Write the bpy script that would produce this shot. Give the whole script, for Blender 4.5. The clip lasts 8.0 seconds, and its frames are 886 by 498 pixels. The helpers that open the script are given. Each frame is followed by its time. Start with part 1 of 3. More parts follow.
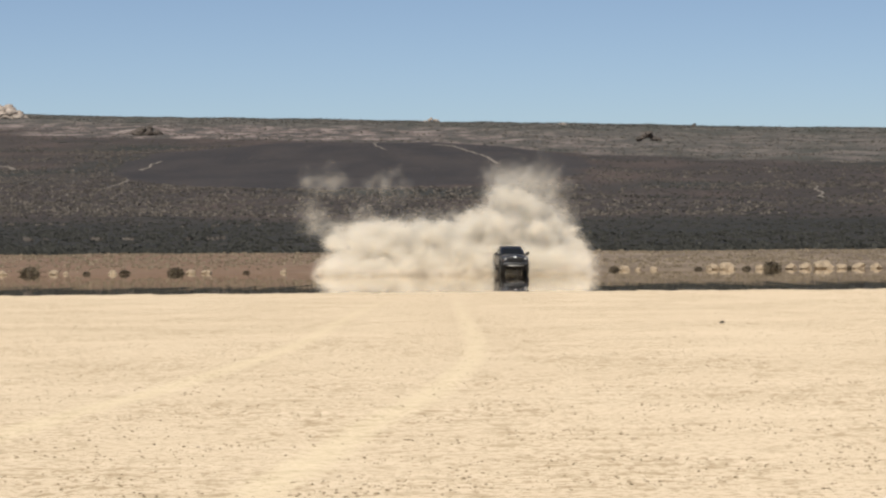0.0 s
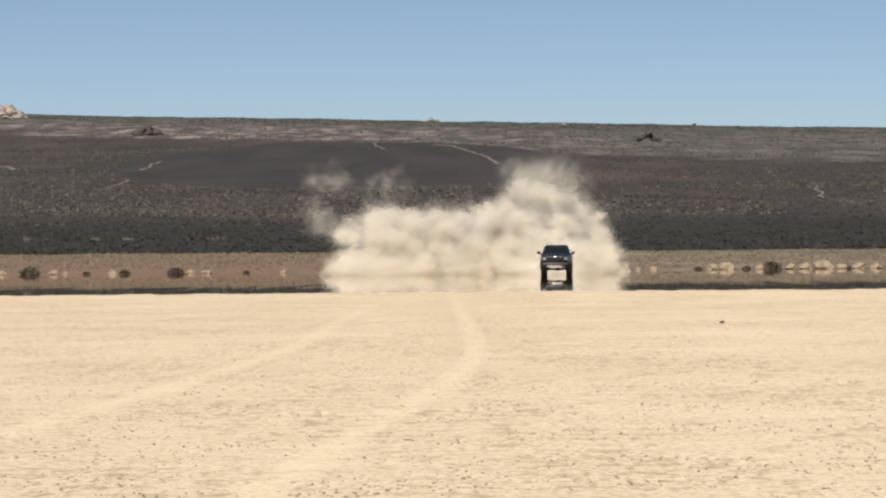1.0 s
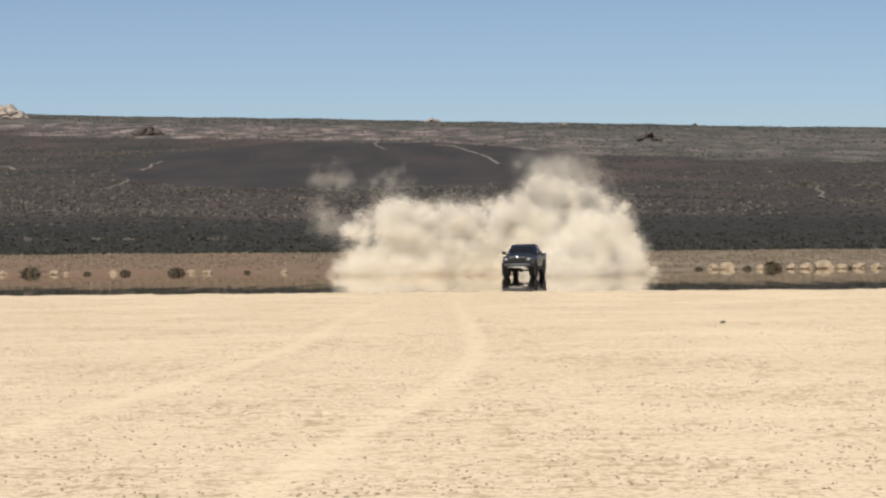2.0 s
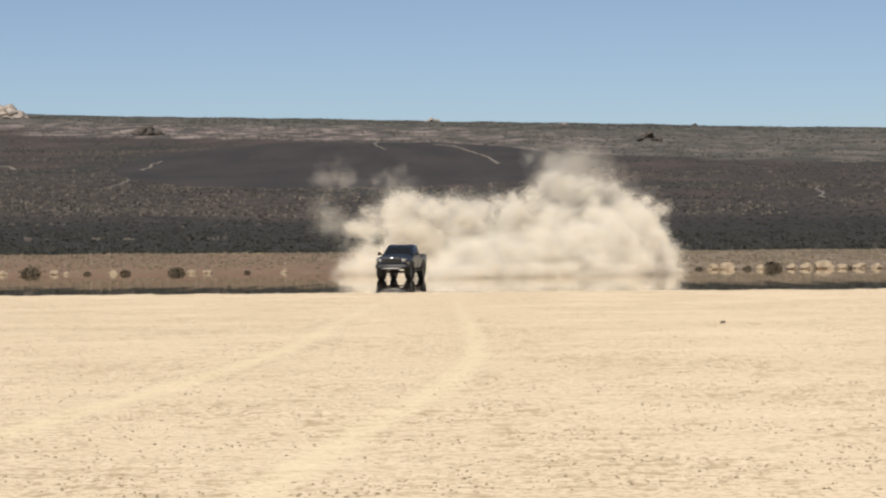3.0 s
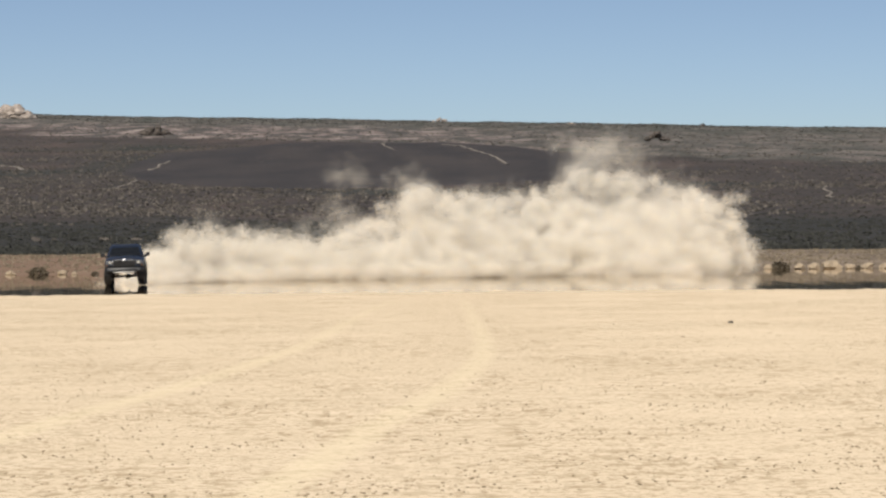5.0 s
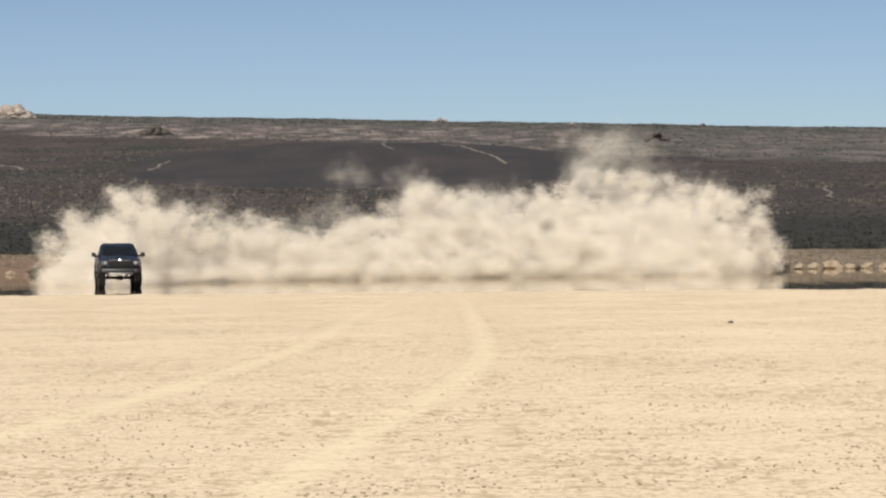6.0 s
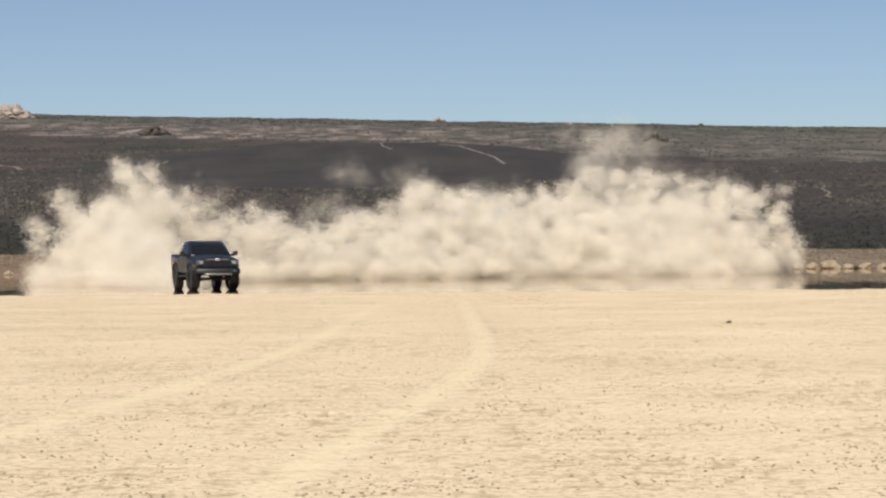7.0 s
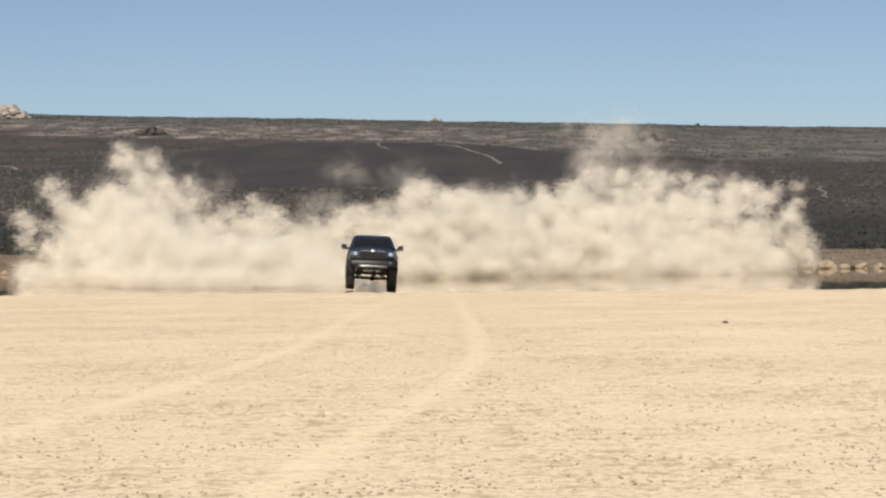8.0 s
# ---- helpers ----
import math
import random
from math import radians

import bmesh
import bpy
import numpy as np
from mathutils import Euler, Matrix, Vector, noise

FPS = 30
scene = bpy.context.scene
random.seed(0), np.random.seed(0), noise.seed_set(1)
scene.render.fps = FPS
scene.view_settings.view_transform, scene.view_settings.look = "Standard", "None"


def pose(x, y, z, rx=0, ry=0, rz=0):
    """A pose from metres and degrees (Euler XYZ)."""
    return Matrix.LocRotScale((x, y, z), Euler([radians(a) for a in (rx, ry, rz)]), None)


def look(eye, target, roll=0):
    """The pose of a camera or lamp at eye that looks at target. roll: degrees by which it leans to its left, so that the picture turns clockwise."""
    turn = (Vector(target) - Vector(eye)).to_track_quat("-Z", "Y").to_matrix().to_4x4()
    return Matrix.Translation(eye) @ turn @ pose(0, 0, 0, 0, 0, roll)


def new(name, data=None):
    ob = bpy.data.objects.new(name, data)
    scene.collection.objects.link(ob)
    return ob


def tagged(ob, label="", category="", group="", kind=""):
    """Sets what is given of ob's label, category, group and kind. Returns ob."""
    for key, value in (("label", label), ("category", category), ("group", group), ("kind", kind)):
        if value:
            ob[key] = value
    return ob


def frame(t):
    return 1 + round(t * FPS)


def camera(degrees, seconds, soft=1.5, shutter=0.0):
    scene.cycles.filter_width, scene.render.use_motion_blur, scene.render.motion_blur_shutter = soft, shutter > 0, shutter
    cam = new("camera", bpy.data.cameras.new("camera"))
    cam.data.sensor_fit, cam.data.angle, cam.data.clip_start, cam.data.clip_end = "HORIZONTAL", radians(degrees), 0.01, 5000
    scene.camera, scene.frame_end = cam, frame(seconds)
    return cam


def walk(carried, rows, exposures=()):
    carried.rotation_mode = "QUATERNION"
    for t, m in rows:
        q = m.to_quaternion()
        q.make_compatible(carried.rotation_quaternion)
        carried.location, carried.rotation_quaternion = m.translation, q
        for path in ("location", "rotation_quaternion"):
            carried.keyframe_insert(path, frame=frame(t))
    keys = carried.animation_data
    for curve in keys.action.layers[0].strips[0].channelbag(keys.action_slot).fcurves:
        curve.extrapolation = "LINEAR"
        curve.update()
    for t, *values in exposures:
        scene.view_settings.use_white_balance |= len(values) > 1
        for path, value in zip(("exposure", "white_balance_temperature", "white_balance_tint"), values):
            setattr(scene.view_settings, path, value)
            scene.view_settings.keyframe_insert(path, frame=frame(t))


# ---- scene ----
F_LEN = 6500.0   # long lens
EYE_H = 1.36

# ---------------------------------------------------------------- camera
cam = camera(13.755, 8.0, soft=2.3, shutter=0.0)


def aim(t, pan):
    a = pan / F_LEN
    m = pose(0, 0, EYE_H, 90 + 0.132, 0, 0)
    return t, pose(0, 0, 0, 0, 0, math.degrees(a)) @ m @ pose(0, 0, 0, 0, 0, -0.44)


walk(cam, [aim(0.0, 0), aim(1.0, 0), aim(1.5, 1), aim(3.0, 1.2), aim(3.5, 3), aim(4.0, 6), aim(4.5, 12), aim(5.2, 15),
           aim(6.0, 15), aim(6.5, 15), aim(7.0, 12), aim(7.5, 5.5), aim(8.0, 6)],
     exposures=[(0.0, 0.0), (8.0, 0.0)])

scene.cycles.transparent_max_bounces, scene.cycles.diffuse_bounces = 160, 9   # the dust is many thin layers that light each other

# ---------------------------------------------------------------- sky and sun
SUN_EL, SUN_AZ = radians(47), radians(196)   # azimuth from north (+y), clockwise: behind the camera and to its left
world = bpy.data.worlds.new("sky")
scene.world = world
world.use_nodes = True
wn = world.node_tree.nodes
sky = wn.new("ShaderNodeTexSky")
sky.sky_type = "NISHITA"
sky.sun_disc = False
sky.sun_elevation, sky.sun_rotation = SUN_EL, SUN_AZ
sky.altitude, sky.air_density, sky.dust_density, sky.ozone_density = 900, 1.0, 3.6, 0.7
wn["Background"].inputs[1].default_value = 0.113
way = wn.new("ShaderNodeTexCoord")
lift = wn.new("ShaderNodeVectorMath")
lift.operation = "MULTIPLY"
lift.inputs[1].default_value = (1.0, 1.0, 2.7)   # a thin clear haze: the blue sets in low over the horizon
world.node_tree.links.new(way.outputs["Generated"], lift.inputs[0])
world.node_tree.links.new(lift.outputs[0], sky.inputs[0])
world.node_tree.links.new(sky.outputs[0], wn["Background"].inputs[0])

sun = new("sun", bpy.data.lights.new("sun", "SUN"))
sun.data.energy, sun.data.angle, sun.data.color = 4.85, radians(0.53), (1.0, 0.93, 0.82)
sun_dir = Vector((math.sin(SUN_AZ) * math.cos(SUN_EL), math.cos(SUN_AZ) * math.cos(SUN_EL), math.sin(SUN_EL)))
sun.matrix_world = look(sun_dir * 50, (0, 0, 0))


# ---------------------------------------------------------------- materials
class Mat:
    """A small wrapper round a node material."""

    def __init__(self, name):
        self.m = bpy.data.materials.new(name)
        self.m.use_nodes = True
        self.t = self.m.node_tree
        self.t.nodes.clear()
        self.out = self.n("ShaderNodeOutputMaterial")

    def n(self, kind, **inputs):
        node = self.t.nodes.new(kind)
        for k, v in inputs.items():
            self.put(node, k.replace("_", " "), v)
        return node

    def put(self, node, key, v):
        sock = node.inputs[int(key)] if key.isdigit() else node.inputs[key]
        if isinstance(v, bpy.types.NodeSocket):
            self.t.links.new(v, sock)
        else:
            sock.default_value = v

    def coords(self, scale=(1, 1, 1), space="Object"):
        c = self.n("ShaderNodeTexCoord")
        mp = self.n("ShaderNodeMapping")
        mp.inputs["Scale"].default_value = scale
        self.t.links.new(c.outputs[space], mp.inputs[0])
        return mp.outputs[0]

    def noise(self, vec, scale, detail=4, rough=0.55):
        return self.n("ShaderNodeTexNoise", Vector=vec, Scale=scale, Detail=detail, Roughness=rough).outputs["Fac"]

    def ramp(self, fac, stops):
        r = self.n("ShaderNodeValToRGB", Fac=fac)
        el = r.color_ramp.elements
        while len(el) < len(stops):
            el.new(0.5)
        for e, (p, c) in zip(el, stops):
            e.position = p
            e.color = (*c, 1) if len(c) == 3 else c
        return r.outputs[0]

    def span(self, v, lo, hi, a=0.0, b=1.0):
        r = self.n("ShaderNodeMapRange")
        r.interpolation_type = "SMOOTHSTEP"
        for i, x in enumerate((v, lo, hi, a, b)):
            self.put(r, str(i), x)
        return r.outputs[0]

    def math(self, op, a, b=0.0):
        r = self.n("ShaderNodeMath")
        r.operation = op
        self.put(r, "0", a)
        self.put(r, "1", b)
        return r.outputs[0]

    def mix(self, fac, a, b, kind="MIX"):
        r = self.n("ShaderNodeMix")
        r.data_type, r.blend_type = "RGBA", kind
        self.put(r, "0", fac)
        self.put(r, "6", a if not isinstance(a, tuple) else (*a, 1))
        self.put(r, "7", b if not isinstance(b, tuple) else (*b, 1))
        return r.outputs[2]

    def bump(self, height, strength, dist):
        return self.n("ShaderNodeBump", Height=height, Strength=strength, Distance=dist).outputs[0]

    def principled(self, colour, rough=0.8, metal=0.0, normal=None, coat=0.0, spec=0.5):
        p = self.n("ShaderNodeBsdfPrincipled")
        self.put(p, "Base Color", (*colour, 1) if isinstance(colour, tuple) else colour)
        self.put(p, "Roughness", rough)
        self.put(p, "Metallic", metal)
        self.put(p, "Coat Weight", coat)
        self.put(p, "Coat Roughness", 0.06)
        self.put(p, "Specular IOR Level", spec)
        if normal is not None:
            self.put(p, "Normal", normal)
        return p.outputs[0]

    def done(self, shader):
        self.t.links.new(shader, self.out.inputs[0])
        return self.m


def playa_colour(k):
    """Pale clay with broad tone changes, dark flecks in patches and fine cracks; gives colour and relief."""
    v = k.coords()
    flat = k.coords((0.35, 1.0, 1.0))
    big = k.noise(flat, 0.12, 5)
    mid = k.noise(flat, 1.3, 6, 0.6)
    fleck = k.noise(k.coords((3.2, 2.2, 1.0)), 1.0, 5, 0.72)
    fine = k.noise(k.coords((13.0, 8.0, 1.0)), 1.0, 4, 0.75)
    base = k.ramp(big, [(0.3, (0.53, 0.435, 0.31)), (0.7, (0.60, 0.495, 0.36))])
    base = k.mix(k.span(mid, 0.42, 0.7, 0, 0.5), base, (0.65, 0.545, 0.405))
    patch = k.span(k.noise(k.coords((0.3, 0.12, 1.0)), 1.0, 4, 0.6), 0.36, 0.62, 0.25, 1.0)
    base = k.mix(k.math("MULTIPLY", k.span(fleck, 0.50, 0.62), k.math("MULTIPLY", patch, 0.85)), base, (0.33, 0.26, 0.165))
    base = k.mix(k.math("MULTIPLY", k.span(fine, 0.50, 0.60), k.math("ADD", k.math("MULTIPLY", patch, 0.65), 0.32)), base, (0.30, 0.225, 0.14))
    vor = k.n("ShaderNodeTexVoronoi", Vector=v, Scale=7.0)
    vor.feature = "DISTANCE_TO_EDGE"
    crack = k.span(vor.outputs["Distance"], 0.0, 0.05, 1, 0)
    base = k.mix(k.math("MULTIPLY", crack, 0.25), base, (0.30, 0.22, 0.14))
    h = k.math("ADD", k.math("ADD", k.math("MULTIPLY", fleck, 0.9), k.math("MULTIPLY", fine, 0.5)), k.math("MULTIPLY", mid, 0.8))
    return base, k.bump(h, 0.8, 0.03)


def mat_playa():
    """Cracked pale lake bed; at a grazing angle the hot air over it mirrors what stands beyond."""
    k = Mat("playa_clay")
    base, nrm = playa_colour(k)
    ground = k.n("ShaderNodeBsdfDiffuse", Color=base, Roughness=0.6, Normal=nrm).outputs[0]
    lens = k.n("ShaderNodeCombineXYZ", Y=k.span(k.noise(k.coords((0.9, 0.05, 1.0)), 1.0, 3), 0.3, 0.7, -0.0004, -0.0016), Z=1.0).outputs[0]
    air = k.n("ShaderNodeBsdfGlossy", Color=(0.97, 0.95, 0.92, 1), Roughness=0.017, Normal=lens).outputs[0]
    facing = k.n("ShaderNodeLayerWeight", Blend=0.5).outputs["Facing"]
    rag = k.noise(k.coords((1.6, 0.06, 1.0)), 1.0, 3)
    f2 = k.math("ADD", facing, k.math("MULTIPLY", k.math("SUBTRACT", rag, 0.5), 0.0012))
    m = k.n("ShaderNodeMixShader")
    k.put(m, "0", k.span(f2, 0.99050, 0.99070))
    k.put(m, "1", ground)
    k.put(m, "2", air)
    return k.done(m.outputs[0])


def mat_track():
    """The same clay, rolled smooth and pale where tyres went; it fades out at the rims."""
    k = Mat("packed_track_clay")
    base, nrm = playa_colour(k)
    rim = k.n("ShaderNodeAttribute")
    rim.attribute_name = "rolled"
    ragged = k.math("ADD", rim.outputs["Fac"], k.math("MULTIPLY", k.math("SUBTRACT", k.noise(k.coords(), 5.0, 5, 0.65), 0.5), 1.0))
    rolled = k.ramp(k.noise(k.coords(), 3.0, 5), [(0.3, (0.60, 0.51, 0.345)), (0.7, (0.66, 0.565, 0.39))])
    base = k.mix(k.span(ragged, 0.15, 1.0, 0, 0.42), base, rolled)
    return k.done(k.n("ShaderNodeBsdfDiffuse", Color=base, Roughness=0.6, Normal=nrm).outputs[0])


def mat_bank():
    k = Mat("shore_sand")
    v = k.coords()
    base = k.ramp(k.noise(v, 0.25, 5), [(0.35, (0.135, 0.105, 0.078)), (0.65, (0.25, 0.198, 0.147))])
    red = k.math("ADD", k.n("ShaderNodeSeparateXYZ", Vector=v).outputs[0], k.math("MULTIPLY", k.math("SUBTRACT", k.noise(v, 0.12, 4), 0.5), 60.0))
    base = k.mix(k.span(red, -20, 8, 0.75, 0.0), base, (0.20, 0.128, 0.088))
    base = k.mix(k.span(k.noise(v, 1.7, 4), 0.55, 0.7, 0, 0.7), base, (0.13, 0.105, 0.06))
    return k.done(k.principled(base, 0.95, normal=k.bump(k.noise(v, 2.0), 0.8, 0.2), spec=0.1))


def mat_hill():
    """Dark slope with a smooth dark knoll, paler and pinker on the upland behind it."""
    k = Mat("dark_slope")
    v = k.coords()
    wob = k.noise(k.coords((0.006, 0.004, 0.006)), 1.0, 4)
    sep = k.n("ShaderNodeSeparateXYZ", Vector=v)
    far = k.math("ADD", sep.outputs[1], k.math("MULTIPLY", k.math("SUBTRACT", wob, 0.5), 650.0))
    far = k.math("ADD", far, k.math("MULTIPLY", sep.outputs[0], 2.0))
    low = k.ramp(k.noise(v, 0.05, 6, 0.65), [(0.35, (0.047, 0.041, 0.038)), (0.65, (0.072, 0.061, 0.054))])
    low = k.mix(k.span(k.noise(k.coords((1.0, 0.35, 1.0)), 0.022, 4), 0.45, 0.68, 0, 0.75), low, (0.098, 0.075, 0.065))
    low = k.mix(k.span(k.noise(k.coords((0.6, 0.3, 1.0)), 0.014, 4), 0.5, 0.7, 0, 0.7), low, (0.040, 0.044, 0.038))
    low = k.mix(k.span(k.math("ADD", sep.outputs[1], k.math("MULTIPLY", k.math("SUBTRACT", wob, 0.5), 300.0)), 780, 960, 0.85, 0.0), low, (0.035, 0.035, 0.031))
    streak = k.noise(k.coords((0.045, 0.011, 0.0)), 1.0, 6, 0.7)
    up = k.ramp(streak, [(0.36, (0.055, 0.055, 0.048)), (0.47, (0.098, 0.088, 0.08)), (0.53, (0.18, 0.14, 0.125)), (0.62, (0.34, 0.285, 0.25))])
    green = k.mix(k.span(k.noise(k.coords((0.03, 0.008, 0.0)), 1.0, 4), 0.4, 0.65), (0.070, 0.072, 0.060), (0.115, 0.105, 0.092))
    up = k.mix(k.span(k.math("ADD", sep.outputs[0], k.math("MULTIPLY", wob, 160.0)), 0, 240, 0.1, 0.7), up, green)
    up = k.mix(k.span(sep.outputs[1], 2900, 3250, 0.0, 0.8), up, green)
    kx = k.math("DIVIDE", k.math("ADD", sep.outputs[0], 36.0), 104.0)
    ky = k.math("DIVIDE", k.math("SUBTRACT", sep.outputs[1], 1640.0), 400.0)
    ring = k.math("ADD", k.math("ADD", k.math("MULTIPLY", kx, kx), k.math("MULTIPLY", ky, ky)), k.math("MULTIPLY", k.math("SUBTRACT", k.noise(k.coords((0.05, 0.015, 0.0)), 1.0, 4), 0.5), 0.5))
    knoll_tone = k.ramp(k.noise(k.coords((0.04, 0.01, 0.0)), 1.0, 5), [(0.35, (0.043, 0.040, 0.040)), (0.65, (0.060, 0.053, 0.050))])
    low = k.mix(k.span(ring, 0.9, 1.05, 1.0, 0.0), low, knoll_tone)
    base = k.mix(k.span(far, 1960, 2060), low, up)
    speck = k.noise(k.coords((0.8, 0.25, 0.5)), 0.5, 5, 0.7)
    patch = k.span(k.noise(v, 0.018, 3), 0.42, 0.6)
    base = k.mix(k.math("MULTIPLY", k.span(speck, 0.56, 0.7), k.math("MULTIPLY", patch, 0.35)), base, (0.22, 0.18, 0.14))
    return k.done(k.principled(base, 0.95, normal=k.bump(k.noise(v, 0.5, 5), 0.8, 0.8), spec=0.1))


def mat_plant(name, dark, light, scale=1.0):
    k = Mat(name)
    g = k.n("ShaderNodeNewGeometry")
    base = k.ramp(g.outputs["Random Per Island"], [(0.1, dark), (0.9, light)])
    base = k.mix(k.span(k.noise(k.coords(), 3.0 * scale), 0.4, 0.7, 0, 0.5), base, dark)
    return k.done(k.principled(base, 0.9, spec=0.1))


def mat_stone(name, a, b):
    k = Mat(name)
    v = k.coords()
    base = k.ramp(k.noise(v, 1.2, 6, 0.65), [(0.3, a), (0.7, b)])
    return k.done(k.principled(base, 0.92, normal=k.bump(k.noise(v, 4.0, 6), 0.7, 0.1), spec=0.2))


def mat_paint():
    k = Mat("dusty_navy_paint")
    v = k.coords()
    dust = k.span(k.noise(v, 2.2, 6, 0.6), 0.42, 0.75, 0.0, 0.05)
    base = k.mix(dust, (0.004, 0.007, 0.015), (0.36, 0.285, 0.19))
    return k.done(k.principled(base, k.math("ADD", k.math("MULTIPLY", dust, 1.5), 0.30), coat=0.2))


def mat_plain(name, colour, rough, metal=0.0, spread=0.25, scale=6.0, spec=0.5):
    k = Mat(name)
    v = k.coords()
    dark = tuple(c * (1 - spread) for c in colour)
    base = k.ramp(k.noise(v, scale, 5), [(0.3, dark), (0.7, colour)])
    return k.done(k.principled(base, rough, metal, normal=k.bump(k.noise(v, scale * 4), 0.15, 0.004), spec=spec))


def mat_dust():
    k = Mat("clay_dust")
    g = k.n("ShaderNodeNewGeometry")
    base = k.ramp(g.outputs["Random Per Island"], [(0.0, (0.915, 0.86, 0.755)), (1.0, (0.94, 0.89, 0.79))])
    d = k.n("ShaderNodeBsdfDiffuse", Color=base).outputs[0]
    s = k.n("ShaderNodeBsdfTranslucent", Color=base).outputs[0]
    m = k.n("ShaderNodeMixShader")
    k.put(m, "0", 0.60)
    k.put(m, "1", d)
    k.put(m, "2", s)
    # each fleck of dust is thick in its middle and thins out to nothing at its rim
    at = k.n("ShaderNodeAttribute")
    at.attribute_name = "corner"
    sep = k.n("ShaderNodeSeparateXYZ", Vector=at.outputs["Vector"])
    body = k.math("MULTIPLY", k.math("MULTIPLY", sep.outputs[0], sep.outputs[1]), sep.outputs[2])
    soft = k.n("ShaderNodeMixShader")
    k.put(soft, "0", k.math("MINIMUM", k.math("MULTIPLY", body, 27.0 * 0.16), 0.16))
    k.put(soft, "1", k.n("ShaderNodeBsdfTransparent").outputs[0])
    k.put(soft, "2", m.outputs[0])
    return k.done(soft.outputs[0])


PLAYA, TRACK, BANK, HILL = mat_playa(), mat_track(), mat_bank(), mat_hill()
SHRUB = mat_plant("dark_shrub", (0.044, 0.045, 0.040), (0.062, 0.062, 0.055))
SAGE = mat_plant("grey_sage", (0.065, 0.064, 0.054), (0.12, 0.112, 0.096))
DRYBUSH = mat_plant("brown_bush", (0.075, 0.062, 0.043), (0.15, 0.122, 0.085))
GRASS = mat_plant("dry_grass", (0.145, 0.118, 0.082), (0.33, 0.275, 0.20))
PALE = mat_plant("pale_brush", (0.075, 0.069, 0.061), (0.178, 0.156, 0.136))
PEBBLE = mat_stone("brown_pebble", (0.19, 0.145, 0.09), (0.37, 0.29, 0.185))
ROCK = mat_stone("pale_granite", (0.17, 0.14, 0.12), (0.46, 0.40, 0.345))
SAND = mat_stone("pale_sand", (0.26, 0.205, 0.14), (0.38, 0.305, 0.215))
DARKROCK = mat_stone("dark_basalt", (0.05, 0.045, 0.04), (0.12, 0.10, 0.085))
# the far mountain's pale blue is distance haze mixed into its rock colour
HAZEROCK = mat_stone("haze_blue_mountain", (0.24, 0.29, 0.36), (0.28, 0.33, 0.40))
TRAILDIRT = mat_stone("trail_dirt", (0.14, 0.125, 0.105), (0.22, 0.19, 0.16))
PAINT = mat_paint()
BLACK = mat_plain("black_plastic", (0.012, 0.012, 0.013), 0.5)
RUBBER = mat_plain("dusty_tyre_rubber", (0.030, 0.027, 0.023), 0.85, spread=0.5)
CHROME = mat_plain("chrome", (0.75, 0.75, 0.76), 0.14, 1.0, 0.1)
DULL = mat_plain("dull_aluminium", (0.38, 0.37, 0.35), 0.42, 0.8, 0.3)
BADGE = mat_plain("brushed_badge", (0.92, 0.92, 0.93), 0.32, 1.0, 0.05)
STEEL = mat_plain("dark_steel", (0.07, 0.065, 0.06), 0.45, 0.9)
LENS = mat_plain("headlamp_lens", (0.20, 0.205, 0.215), 0.2, 0.6, 0.3)
AMBER = mat_plain("amber_lens", (0.09, 0.035, 0.012), 0.35)
TINT = mat_plain("tinted_glass", (0.012, 0.013, 0.014), 0.22, 0.0, 0.4, spec=0.15)
DUST = mat_dust()


# ---------------------------------------------------------------- building helpers
def mesh_of(name, bm, material, smooth=False):
    me = bpy.data.meshes.new(name)
    bm.normal_update()
    bm.to_mesh(me)
    bm.free()
    me.materials.append(material)
    if smooth:
        me.polygons.foreach_set("use_smooth", [True] * len(me.polygons))
    return me


def part(name, bm, material, parent, label="", smooth=False):
    ob = new(name, mesh_of(name, bm, material, smooth))
    ob.parent = parent
    return tagged(ob, label)


def raw_mesh(name, verts, faces, material):
    """A mesh from numpy arrays of corners and of triangles or quads."""
    me = bpy.data.meshes.new(name)
    n = faces.shape[1]
    me.vertices.add(len(verts))
    me.vertices.foreach_set("co", verts.astype(np.float32).ravel())
    me.loops.add(faces.size)
    me.loops.foreach_set("vertex_index", faces.astype(np.int32).ravel())
    me.polygons.add(len(faces))
    me.polygons.foreach_set("loop_start", np.arange(0, faces.size, n, dtype=np.int32))
    me.update(calc_edges=True)
    me.materials.append(material)
    return me


def box(bm, x0, x1, y0, y1, z0, z1, bevel=0.0, seg=2):
    m = Matrix.Translation(((x0 + x1) / 2, (y0 + y1) / 2, (z0 + z1) / 2)) @ Matrix.Diagonal((x1 - x0, y1 - y0, z1 - z0, 1))
    vs = bmesh.ops.create_cube(bm, size=1, matrix=m)["verts"]
    if bevel:
        es = list({e for v in vs for e in v.link_edges})
        bmesh.ops.bevel(bm, geom=es, offset=bevel, segments=seg, affect="EDGES", profile=0.6)
    return bm


def tube(bm, a, b, r, seg=10):
    a, b = Vector(a), Vector(b)
    d = b - a
    m = Matrix.Translation((a + b) / 2) @ d.to_track_quat("Z", "Y").to_matrix().to_4x4()
    bmesh.ops.create_cone(bm, cap_ends=True, segments=seg, radius1=r, radius2=r, depth=d.length, matrix=m)
    return bm


